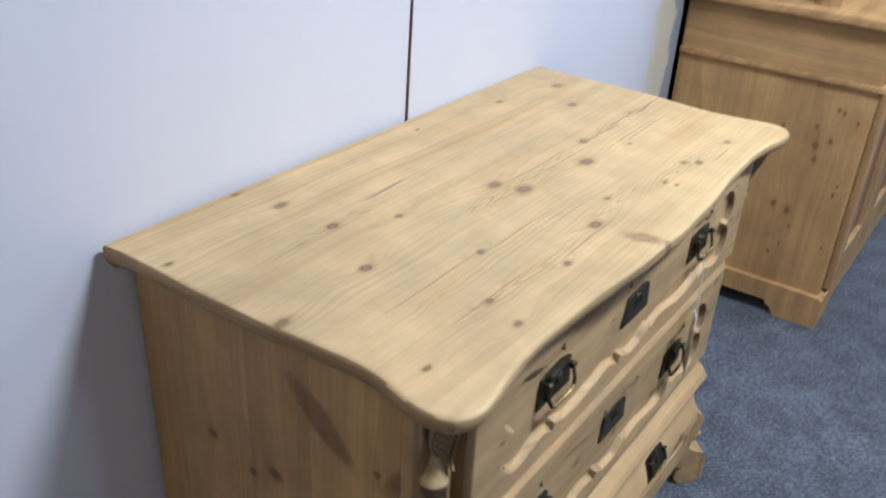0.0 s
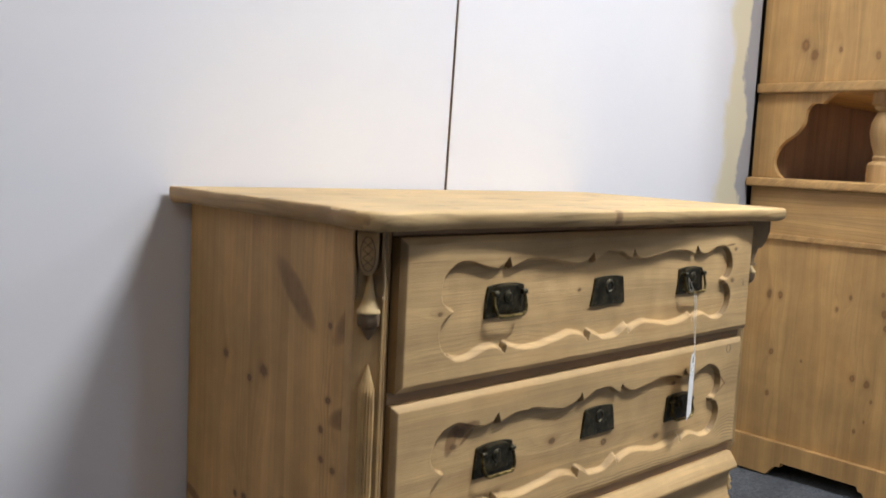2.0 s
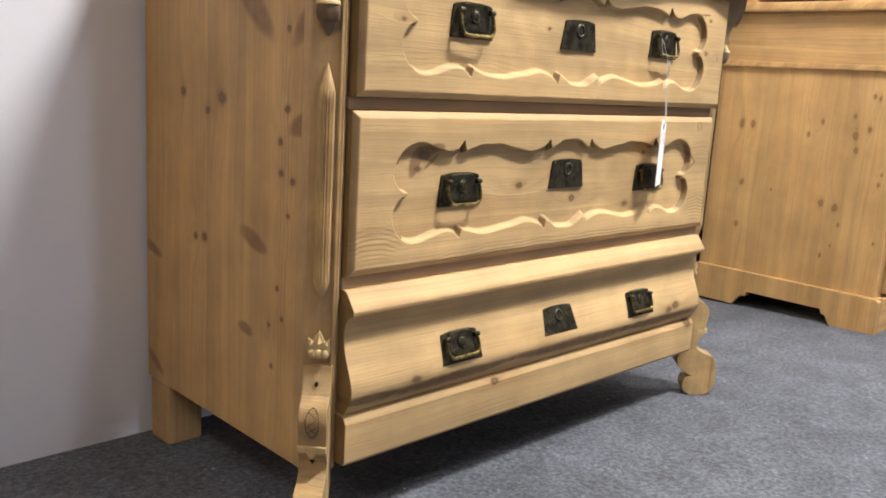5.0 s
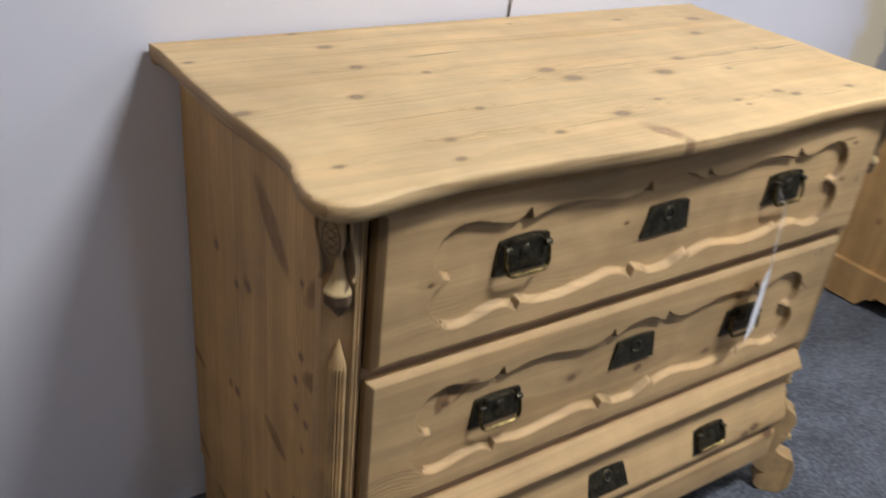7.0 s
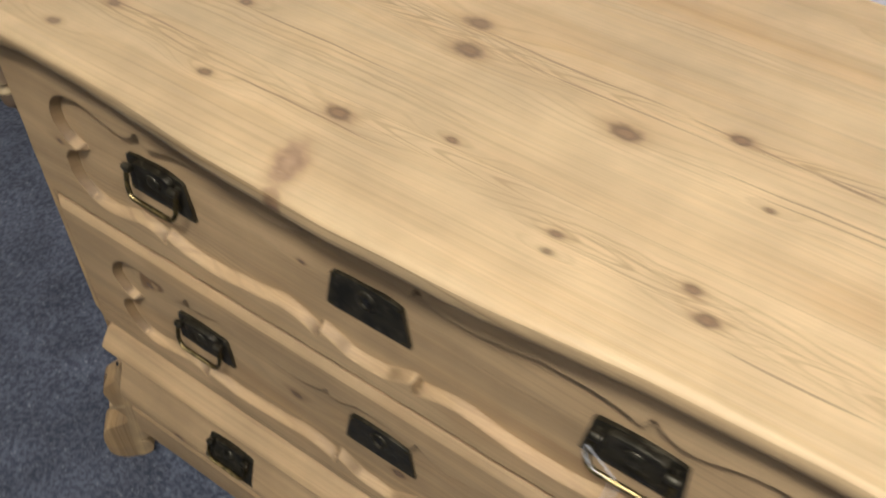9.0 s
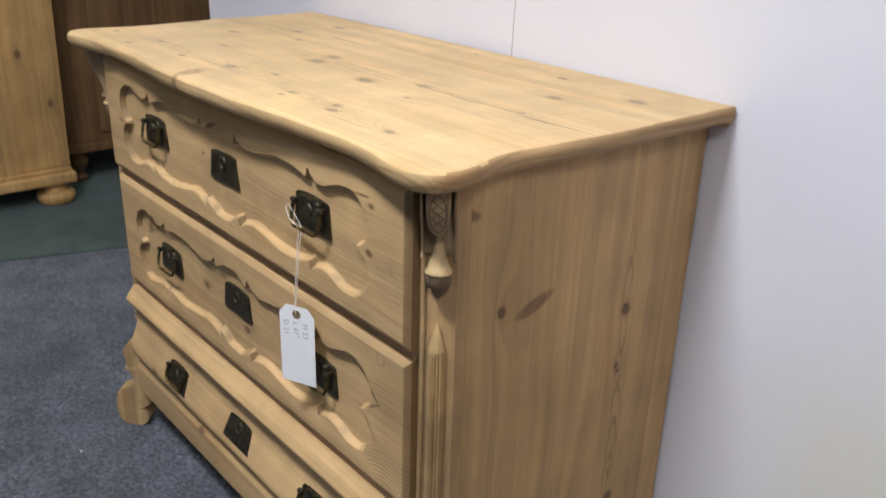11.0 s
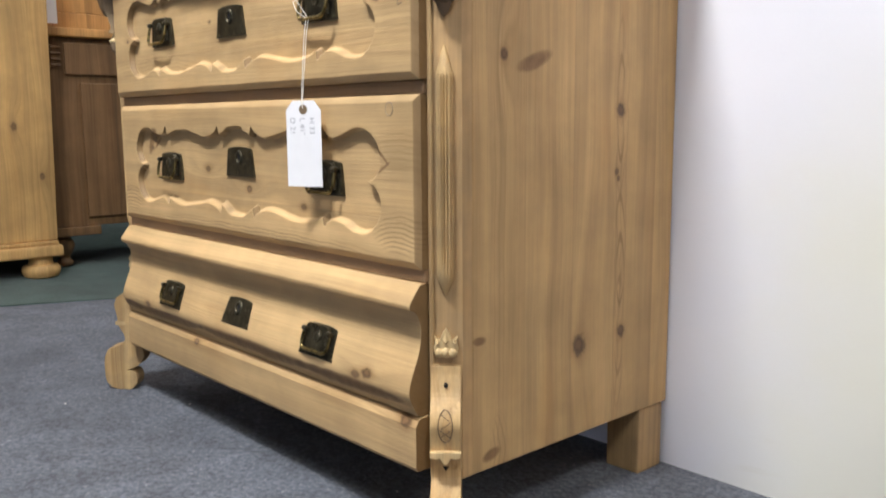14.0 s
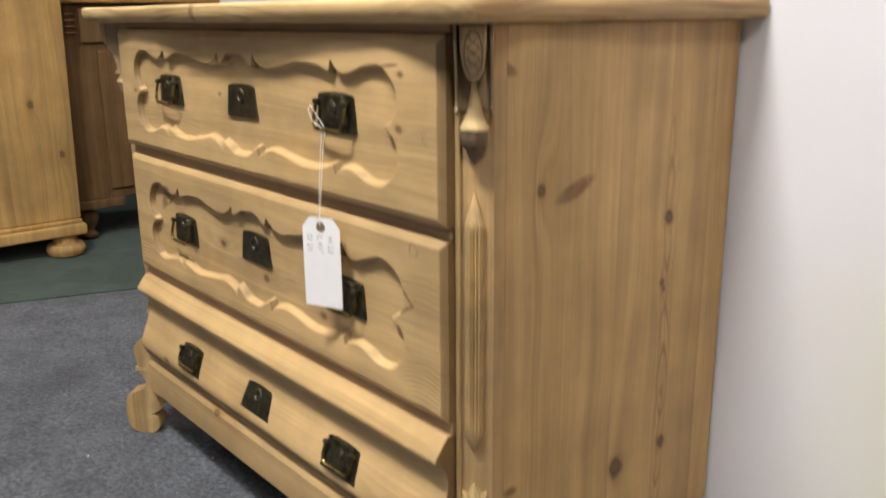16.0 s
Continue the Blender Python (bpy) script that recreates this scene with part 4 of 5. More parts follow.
    for a, b in zip(rings, rings[1:]):
        for k in range(32):
            bm.faces.new((a[k], a[k + 1], b[k + 1], b[k]))
        bm.faces.new((a[0], b[0], b[-1], a[-1]))
    bm.faces.new(rings[0])
    bm.faces.new(rings[-1])
    part("half_column", bm, PINE_CARVED, corner, "applied fluted half column with pointed ends", smooth=True)
    # three-pointed crown over a band of petals
    half = [(0.0, 0.3065), (0.0045, 0.3000), (0.0078, 0.2915), (0.0145, 0.2960), (0.0138, 0.2870), (0.0158, 0.2815), (0.0140, 0.2735), (0.0075, 0.2700), (0.0, 0.2680)]
    bm = prism(bmesh.new(), half + [(-x, z) for x, z in reversed(half[1:-1])], face @ Matrix.Translation((0, 0, 0.002)), 0.010, 0.0015)
    for a, b, c, e, up in ((0.0, 0.292, 0.0056, 0.0120, 0.0075), (-0.0105, 0.2895, 0.0036, 0.0060, 0.006), (0.0105, 0.2895, 0.0036, 0.0060, 0.006)):
        tip = bm.verts.new(face @ Vector((a, b - 0.002, 0.0065 + up * 0.7)))
        base = [bm.verts.new(face @ Vector((a + x, b + z, 0.0060))) for x, z in ((0, e), (-c, 0), (0, -e * 0.55), (c, 0))]
        for k in range(4):
            bm.faces.new((base[k], base[(k + 1) % 4], tip))
        bm.faces.new(base)
    for a in (-0.0080, 0.0, 0.0080):
        bmesh.ops.create_icosphere(bm, subdivisions=2, radius=0.0062, matrix=face @ Matrix.Translation((a, 0.2760 - 8 * a * a, 0.0062)) @ Matrix.Diagonal((1.0, 1.05, 0.8, 1)))
    bmesh.ops.translate(bm, verts=bm.verts[:], vec=(0, 0, -0.008))
    part("flower", bm, PINE_PALE, corner, "pale carved three-pointed crown with petals", smooth=True)
    # scrolled front leg
    leg = curve_through([(-0.006, 0.251, 1), (0.007, 0.251, 1), (0.010, 0.236), (0.020, 0.214), (0.036, 0.202), (0.043, 0.186), (0.0405, 0.170), (0.0385, 0.158), (0.0375, 0.149, 1), (0.0345, 0.138), (0.026, 0.122), (0.027, 0.108), (0.045, 0.098), (0.060, 0.093), (0.069, 0.076), (0.071, 0.050), (0.069, 0.026), (0.060, 0.013), (0.046, 0.006, 1), (0.020, 0.006, 1), (0.008, 0.014), (0.003, 0.028), (0.009, 0.044), (0.022, 0.048, 1), (0.010, 0.052), (-0.006, 0.064), (-0.014, 0.080), (-0.010, 0.096), (-0.006, 0.112, 1)], 4)
    bm = prism(bmesh.new(), [tuple(p) for p in leg], m, 0.038, 0.0015)
    leg_part = part("front_leg", bm, PINE_CARVED, chest, "scroll-cut front leg set on the diagonal")
    bm = bmesh.new()

    def leg_face(z):
        knots_z, knots_u = (0.158, 0.170, 0.186, 0.202, 0.214, 0.236), (0.0385, 0.0405, 0.0432, 0.0362, 0.0202, 0.0102)
        k = max(j for j in range(5) if knots_z[j] <= z)
        f = (z - knots_z[k]) / (knots_z[k + 1] - knots_z[k])
        return knots_u[k] + (knots_u[k + 1] - knots_u[k]) * f + 0.0006

    ring = [m @ Vector((leg_face(z), z, 0.0088 * math.cos(a))) for a in [2 * math.pi * k / 22 for k in range(22)] for z in [0.1835 + 0.020 * math.sin(a)]]
    tube(bm, ring, 0.0008, 5, True)
    for z0, q in ((0.199, 1), (0.189, -1), (0.179, 1), (0.179, -1)):
        tube(bm, [m @ Vector((leg_face(z0), z0, -0.006 * q)), m @ Vector((leg_face(z0 - 0.009), z0 - 0.009, 0.006 * q))], 0.0007, 5)
    part("lattice", bm, PINE_GRIME_SHADE, leg_part, "incised lattice oval")
    lip = curve_through([(0.0, 0.1345), (0.0035, 0.1370), (0.0070, 0.1425), (0.0120, 0.1415), (0.0192, 0.1435, 1), (0.0192, 0.1510, 1), (0.0, 0.1525, 1)], 4)
    lip = [(p.x, p.y) for p in lip] + [(-p.x, p.y) for p in reversed(lip[1:-1])]
    part("ledge", prism(bmesh.new(), lip, face @ Matrix.Translation((0, 0, 0.032)), 0.022, 0.0015), PINE_PALE, leg_part, "pale scalloped ledge")
    bm = prism(bmesh.new(), [(0.0026 * math.cos(math.pi * k / 5), 0.228 + 0.0034 * math.sin(math.pi * k / 5)) for k in range(10)], face @ Matrix.Translation((0, 0, 0.0140)), 0.004)
    part("nail_hole", bm, HOLE, leg_part, "dark nail hole")
    bm = prism(bmesh.new(), [(-0.004, 0.128), (0.004, 0.128), (0.0, 0.122)], face @ Matrix.Translation((0, 0, 0.0275)), 0.005)
    part("notch", bm, HOLE, leg_part, "dark cut notch")
    # back foot
    bm = slab(min(s * 0.424, s * 0.4865), max(s * 0.424, s * 0.4865), 0.420, 0.484, -0.008, 0.0995, 0.004)
    part("back_foot", bm, PINE_POST, chest, "plain square back foot")

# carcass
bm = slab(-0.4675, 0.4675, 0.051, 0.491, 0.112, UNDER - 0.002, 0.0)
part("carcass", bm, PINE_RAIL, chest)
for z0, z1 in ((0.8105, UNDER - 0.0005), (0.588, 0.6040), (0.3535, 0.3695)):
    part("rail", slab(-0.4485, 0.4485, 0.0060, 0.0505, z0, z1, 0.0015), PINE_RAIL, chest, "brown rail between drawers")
prof = [(0.0505, 0.1795), (-0.001, 0.1795), (-0.007, 0.1765), (-0.012, 0.168), (-0.012, 0.114), (-0.009, 0.109), (0.0505, 0.109)]
yz = Matrix(((0, 0, 1, 0), (1, 0, 0, 0), (0, 1, 0, 0), (0, 0, 0, 1)))
bm = prism(bmesh.new(), prof, yz, 0.897, 0.0012)
part("plinth_rail", bm, PINE_FRONT, chest, "plain chamfered rail under the drawers")


def scallop(mid):
    """Sunken field of a drawer: wavy edges with small points, three-lobed ends."""
    q = [(0.0, 0.073), (0.020, 0.071), (0.036, 0.063), (0.050, 0.057, 1), (0.054, 0.071, 1), (0.062, 0.064), (0.078, 0.058), (0.100, 0.056), (0.135, 0.061), (0.170, 0.067), (0.205, 0.066), (0.228, 0.061), (0.243, 0.056, 1), (0.247, 0.070, 1), (0.256, 0.062), (0.272, 0.057), (0.292, 0.060), (0.320, 0.069), (0.345, 0.068), (0.364, 0.056), (0.374, 0.040), (0.375, 0.022), (0.364, 0.007), (0.350, 0.001, 1)]
    first = curve_through(q, 5)
    loop = [(p.x, p.y) for p in first] + [(p.x, -p.y) for p in reversed(first[:-1])]
    loop += [(-x, z) for x, z in reversed(loop[1:-1])]
    loop = [(x + 0.0014 * noise.noise((x * 30, z * 30, mid * 9)), z + 0.0020 * noise.noise((x * 34, z * 30, mid * 9 + 5))) for x, z in loop]
    return np.array([(x, mid + z) for x, z in loop])


def reach_of(px, z, a, b):
    """Distance of the places (px, z) to the closed outline with corners a, b, and which of them lie inside."""
    dx, dz = b[:, 0] - a[:, 0], b[:, 1] - a[:, 1]
    t = ((px[:, None] - a[:, 0]) * dx + (z - a[:, 1]) * dz) / np.maximum(dx * dx + dz * dz, 1e-12)
    t = np.clip(t, 0, 1)
    d = np.sqrt(((a[:, 0] + t * dx - px[:, None]) ** 2 + (a[:, 1] + t * dz - z) ** 2).min(axis=1))
    hit = (a[:, 1] <= z) != (b[:, 1] <= z)
    cross = np.sort(a[hit, 0] + (z - a[hit, 1]) / dz[hit] * dx[hit])
    return d, np.searchsorted(cross, px) % 2 == 1


def sunken_front(x0, x1, z0, z1, mid, proud):
    """A drawer front: worn chamfered rim, flat face, and the field gouged 8 mm into it with sloping edges."""
    deep = 0.0102
    xs = np.linspace(x0, x1, 600)
    zs = np.linspace(z0, z1, int((z1 - z0) / 0.00128))
    a = scallop(mid)
    b = np.roll(a, -1, axis=0)
    chips = []
    for q in (-1, 1):
        for inner, tip, outer in ((0.0475, 0.054, 0.068), (0.2405, 0.247, 0.262)):
            tri = np.array([(q * inner, mid + 0.053), (q * tip, mid + 0.0725), (q * outer, mid + 0.053)])
            chips.append((tri, np.roll(tri, -1, axis=0)))
    rows = []
    for z in zs:
        far, inside = reach_of(xs, z, a, b)
        wear = np.array([noise.noise((x * 26.0, mid * 7.0, z * 26.0)) for x in xs[::6]])
        wear = np.interp(xs, xs[::6], wear)
        run = np.where((z > mid) | (np.abs(xs) > 0.352), 0.0036, 0.0062) * (1.0 + 0.25 * wear)
        u = np.clip(np.where(inside, far, -far) / run + 0.04, 0, 1)
        y = deep * (0.55 * u + 0.45 * u * u * (3 - 2 * u)) * (1.0 + 0.10 * wear)
        for tri, nxt in chips:
            d, within = reach_of(xs, z, tri, nxt)
            y = np.maximum(y, np.where(within, 0.0110 * np.clip(d / 0.0022, 0, 1), 0))
        rim = np.minimum(np.minimum(xs - x0, x1 - xs), min(z - z0, z1 - z))
        e = np.clip(1 - rim / (0.0090 + 0.0012 * wear), 0, 1)
        y = y + 0.0062 * (0.75 * e + 0.25 * e * e) + 0.0004 * wear
        rows.append(y)
    n, m = len(xs), len(zs)
    verts = [(float(x), float(y) - proud, float(z)) for z, row in zip(zs, rows) for x, y in zip(xs, row)]
    faces = [(k * n + i, k * n + i + 1, (k + 1) * n + i + 1, (k + 1) * n + i) for k in range(m - 1) for i in range(n - 1)]
    border = list(range(n)) + [k * n + n - 1 for k in range(1, m)] + [(m - 1) * n + i for i in range(n - 2, -1, -1)] + [k * n for k in range(m - 2, 0, -1)]
    base = len(verts)
    verts += [(verts[i][0], 0.0132, verts[i][2]) for i in border]
    r = len(border)
    faces += [(border[k], base + k, base + (k + 1) % r, border[(k + 1) % r]) for k in range(r)]
    faces.append(tuple(base + k for k in range(r)))
    me = bpy.data.meshes.new("drawer_shape")
    me.from_pydata(verts, [], faces)
    bm = bmesh.new()
    bm.from_mesh(me)
    bpy.data.meshes.remove(me)
    return bm


def plate_outline(top, bottom, tall, bow):
    """Trapezium, wider below, with a bowed upper edge."""
    right = curve_through([(0.0, tall / 2 + bow), (top * 0.5, tall / 2 + bow * 0.8), (top * 0.93, tall / 2, 1), (top, tall / 2 - 0.0022, 1), (bottom, -tall / 2, 1), (0.0, -tall / 2, 1)], 3)
    pts = [(p.x, p.y) for p in right]
    return pts + [(-x, z) for x, z in reversed(pts[1:-1])]


def fitting_frame(x, y, z, tilt):
    """Frame on a drawer face: own x along, y up, z towards the viewer."""
    return Matrix.Translation((x, y, z)) @ Matrix.Rotation(radians(90 + tilt), 4, "X")


def nails(parent, m, places):
    for q, h in places:
        bm = bmesh.new()
        bmesh.ops.create_icosphere(bm, subdivisions=2, radius=0.0016, matrix=m @ Matrix.Translation((q, h, 0.0006)) @ Matrix.Diagonal((1, 1, 0.6, 1)))
        part("nail", bm, BRASS, parent)


def pull(parent, x, y, z, tilt=0.0, swing=12.0, long=1.0):
    """Drop pull: back plate, rolled hood with a round boss, two eyes and a chamfered bail."""
    m = fitting_frame(x, y, z, tilt)
    bm = prism(bmesh.new(), plate_outline(0.0372, 0.0420, 0.046, 0.0030), m @ Matrix.Translation((0, 0, -0.003)), 0.007, 0.0007)
    part("pull_plate", bm, METAL, parent, "blackened brass back plate")
    # cushion-shaped middle, rolled over along its upper edge
    half = curve_through([(0.0, 0.0252), (0.012, 0.0248), (0.0215, 0.0228), (0.0248, 0.019, 1), (0.0258, 0.0), (0.0270, -0.0150, 1), (0.0, -0.0165, 1)], 4)
    ring = [(p.x, p.y) for p in half]
    ring += [(-p, q) for p, q in reversed(ring[1:-1])]
    bm = bmesh.new()
    stack(bm, [[m @ Vector((p * k, 0.004 + (q - 0.004) * k, h + lift * max(0.0, q - 0.006) / 0.02)) for p, q in ring] for k, h, lift in ((1.0, -0.001, 0.0), (1.0, 0.0020, 0.0016), (0.95, 0.0042, 0.0024), (0.86, 0.0050, 0.0022), (0.60, 0.0046, 0.0008), (0.2, 0.0044, 0.0002))])
    part("hood", bm, METAL, parent, "cushion-shaped raised middle of the pull", smooth=True)
    bm = bmesh.new()
    profile = [(0.0002, 0.0078), (0.0038, 0.0076), (0.0062, 0.0070), (0.0070, 0.0062), (0.0088, 0.0066), (0.0096, 0.0056), (0.0098, 0.0035)]
    stack(bm, [[m @ Vector((r * math.cos(2 * math.pi * k / 20), 0.0075 + r * math.sin(2 * math.pi * k / 20), h)) for k in range(20)] for r, h in profile])
    part("boss", bm, METAL, parent, "round moulded boss", smooth=True)
    for q in (-1, 1):
        bm = tube(bmesh.new(), [m @ Vector((q * 0.0300, 0.0135, 0.000)), m @ Vector((q * 0.0300, 0.0135, 0.0062))], 0.0034, 10)
        stack(bm, [[m @ Vector((q * (0.0300 + h), 0.0135 + r * math.cos(2 * math.pi * k / 12), 0.0075 + r * math.sin(2 * math.pi * k / 12))) for k in range(12)] for h, r in ((-0.0052, 0.0020), (-0.0048, 0.0038), (-0.0015, 0.0043), (0.0015, 0.0043), (0.0044, 0.0038), (0.0050, 0.0020))])
        part("eye", bm, METAL, parent, "knuckle that carries the bail", smooth=True)
    out, drop = math.sin(radians(swing)), math.cos(radians(swing))
    path = curve_through([(-0.0300, 0.0, 1), (-0.0322, 0.008), (-0.0322, 0.022, 1), (-0.0285, 0.030), (-0.023, 0.0335, 1), (0.023, 0.0335, 1), (0.0285, 0.030), (0.0322, 0.022, 1), (0.0322, 0.008), (0.0300, 0.0, 1)], 3)
    bm = tube(bmesh.new(), [m @ Vector((p.x, 0.0135 - p.y * drop * long, 0.0066 + p.y * out)) for p in path], 0.0025, 8)
    part("bail", bm, BRASS, parent, "swinging bail handle of dark brass", smooth=True)
    low = [p for p in path if p.y > 0.0285]
    bm = tube(bmesh.new(), [m @ Vector((p.x, 0.0135 - p.y * drop * long, 0.0066 + p.y * out)) for p in low], 0.0027, 8)
    part("bail_grip", bm, RUBBED, parent, "lower bar of the bail, rubbed to bright brass", smooth=True)
    nails(parent, m, [(-0.0385, -0.0195), (0.0385, -0.0195)])
    return m


def keyplate(parent, x, y, z, tilt=0.0):
    m = fitting_frame(x, y, z, tilt)
    bm = prism(bmesh.new(), plate_outline(0.0368, 0.0445, 0.045, 0.0026), m @ Matrix.Translation((0, 0, -0.003)), 0.007, 0.0007)
    part("key_plate", bm, METAL, parent, "blackened brass keyhole plate")
    bm = bmesh.new()
    profile = [(0.0108, 0.0004), (0.0104, 0.0014), (0.0090, 0.0026), (0.0074, 0.0028), (0.0062, 0.0018), (0.0056, 0.0006)]
    rings = [[bm.verts.new(m @ Vector((r * math.cos(2 * math.pi * k / 24), 0.0075 + 1.12 * r * math.sin(2 * math.pi * k / 24), h))) for k in range(24)] for r, h in profile]
    for a, b in zip(rings, rings[1:]):
        for k in range(24):
            bm.faces.new((a[k], a[(k + 1) % 24], b[(k + 1) % 24], b[k]))
    part("escutcheon", bm, METAL, parent, "raised rim round the keyhole", smooth=True)
    bm = bmesh.new()
    prism(bm, [(0.0034 * math.cos(a), 0.0100 + 0.0034 * math.sin(a)) for a in [2 * math.pi * k / 14 for k in range(14)]], m @ Matrix.Translation((0, 0, 0.0006)), 0.0008)
    prism(bm, [(-0.0014, 0.009), (-0.0020, -0.0005), (0.0020, -0.0005), (0.0014, 0.009)], m @ Matrix.Translation((0, 0, 0.0007)), 0.0008)
    part("keyhole", bm, HOLE, parent, "dark keyhole")
    nails(parent, m, [(-0.0385, -0.0195), (0.0385, -0.0195), (-0.033, 0.0185), (0.033, 0.0185)])


field = 0.0068
for name, x0, x1, z0, z1, mid, zp, zk, xk, proud in (("upper", -0.4445, 0.4530, 0.6050, 0.8090, 0.7055, 0.7125, 0.7105, 0.0, 0.0100), ("middle", -0.4455, 0.4490, 0.3705, 0.5872, 0.4765, 0.476, 0.491, 0.004, 0.0050)):
    drawer = part("drawer", sunken_front(x0, x1, z0, z1, mid, proud), PINE_FRONT, chest, name + " drawer with a scalloped sunken field", smooth=True)
    for s in (-1, 1):
        pull(drawer, s * 0.2435, field - proud, zp, 0.0, 12.0)
    keyplate(drawer, xk, field - proud, zk)
    marks = bmesh.new()
    if name == "upper":
        for x, z, dx, dz in ((0.420, 0.704, 0.002, -0.010), (0.420, 0.704, 0.007, 0.001), (0.421, 0.699, 0.005, 0.001), (0.422, 0.694, 0.008, 0.002)):
            tube(marks, [(x, -proud - 0.0002, z), (x + dx, -proud - 0.0002, z + dz)], 0.0005, 5)
    else:
        tube(marks, [(0.396 + 0.0075 * math.cos(math.pi * k / 8), -proud - 0.0002, 0.570 + 0.0085 * math.sin(math.pi * k / 8)) for k in range(16)], 0.0006, 5, True)
    part("pencil_mark", marks, GRAPHITE, drawer, "faint pencil mark")
# ogee bottom drawer
ogee = [(0.0502, 0.3525)] + [(p.x, p.y) for p in curve_through([(0.004, 0.3525, 1), (-0.002, 0.350), (-0.017, 0.330), (-0.0185, 0.325, 1), (-0.0175, 0.3215, 1), (-0.008, 0.316), (-0.001, 0.303), (0.0005, 0.288), (-0.0025, 0.268), (-0.011, 0.246), (-0.0185, 0.226), (-0.020, 0.210), (-0.0135, 0.195), (-0.005, 0.1812, 1)], 4)] + [(0.0502, 0.1812)]
bm = prism(bmesh.new(), ogee, yz, 0.893, 0.0010)
drawer = part("drawer", bm, PINE_FRONT, chest, "bottom drawer with a bulging ogee front")
for s in (-1, 1):
    pull(drawer, s * 0.2360, -0.0128, 0.2425, -20.0, 0.0, 0.86)
keyplate(drawer, 0.0, -0.0108, 0.2465, -20.0)

# ---------------------------------------------------------------- price tag on the right-hand upper pull
tag = thing("price_tag", (0.234, -0.026, 0.465), "white card tag with pencilled sizes tied to a drawer pull", "tag")
n = Vector((0.40, -0.917, 0.0))
across = Vector((0.917, 0.40, 0.0))
mt = Matrix(((across.x, 0, n.x, 0.2345), (across.y, 0, n.y, -0.026), (0, 1, 0, 0.5245), (0, 0, 0, 1)))
card = [(-0.028, -0.059), (0.028, -0.059), (0.028, 0.046), (0.017, 0.059), (-0.017, 0.059), (-0.028, 0.046)]
part("card", prism(bmesh.new(), card, mt, 0.0007), PAPER, tag)
bm = prism(bmesh.new(), [(0.0065 * math.cos(2 * math.pi * k / 20), 0.047 + 0.0065 * math.sin(2 * math.pi * k / 20)) for k in range(20)], mt, 0.0016)
part("eyelet", bm, EYELET, tag, "brown fibre eyelet")
hole = mt @ Vector((0, 0.049, 0.0015))
bm = bmesh.new()
hang = Vector((0.238, -0.0165, 0.694))
for q in (-1, 1):
    tube(bm, [hole, hole + Vector((0.001 * q, -0.001, 0.006)), Vector((0.2355 + 0.0022 * q, -0.024, 0.63)), Vector((0.2372 + 0.0026 * q, -0.021, 0.672)), hang + Vector((0.003 * q, -0.001, 0))], 0.0005, 6)
tube(bm, [hang + Vector((-0.003, -0.001, 0)), hang + Vector((-0.018, -0.006, 0.010)), hang + Vector((-0.026, -0.006, 0.022)), hang + Vector((-0.027, -0.002, 0.028)), hang + Vector((-0.010, 0.004, 0.004)), hang + Vector((0.003, -0.001, 0))], 0.0005, 6)
part("string", bm, STRING, tag, "thin white string")
for k, text in enumerate(("H 33", "L 41\"", "D 21")):
    data = bpy.data.curves.new("writing", "FONT")
    data.body, data.size, data.extrude = text, 0.0115, 0.0001
    ob = new("writing", data)
    ob.parent = tag
    ob.matrix_basis = Matrix.Translation(-tag.location) @ mt @ Matrix.Translation((0.010 - 0.0155 * k, 0.036, 0.00055)) @ Matrix.Rotation(radians(-90), 4, "Z")
    data.materials.append(INK)

# ---------------------------------------------------------------- dresser beside the chest
CX, CF, CB, CR = 1.350, -0.055, 0.485, 2.55
dresser = thing("dresser", (1.95, 0.25, 0), "honey pine dresser with open niche and turned columns", "dresser")
part("body", slab(CX, CR, CF, CB, 0.10, 0.872, 0.003), CUP_SIDE, dresser)
# plinth with bracket cut-outs
side_cut = [(-0.072, 0.0, 1), (0.045, 0.0, 1), (0.058, 0.016), (0.066, 0.030), (0.078, 0.033, 1), (0.082, 0.046, 1), (0.305, 0.046, 1), (0.309, 0.033, 1), (0.325, 0.030), (0.338, 0.016), (0.350, 0.0, 1), (0.490, 0.0, 1), (0.490, 0.100, 1), (0.480, 0.106, 1), (-0.062, 0.106, 1), (-0.072, 0.098, 1), (-0.072, 0.0, 1)]
for x in (CX - 0.006, CR + 0.006):
    bm = prism(bmesh.new(), [tuple(p) for p in curve_through(side_cut, 3)[:-1]], Matrix.Translation((x, 0, 0)) @ yz, 0.026, 0.0015)
    part("plinth_side", bm, CUP_SIDE, dresser, "bracket-cut plinth")
front_cut = [(CX + 0.008, 0.0, 1), (CX + 0.11, 0.0, 1), (CX + 0.13, 0.025), (CX + 0.15, 0.046, 1), (CR - 0.15, 0.046, 1), (CR - 0.13, 0.025), (CR - 0.11, 0.0, 1), (CR - 0.008, 0.0, 1), (CR - 0.008, 0.106, 1), (CX + 0.008, 0.106, 1)]
xz = Matrix(((1, 0, 0, 0), (0, 0, 1, -0.060), (0, 1, 0, 0), (0, 0, 0, 1)))
part("plinth_front", prism(bmesh.new(), [tuple(p) for p in curve_through(front_cut, 3)], xz, 0.024, 0.0015), CUP_WOOD, dresser, "bracket-cut plinth")
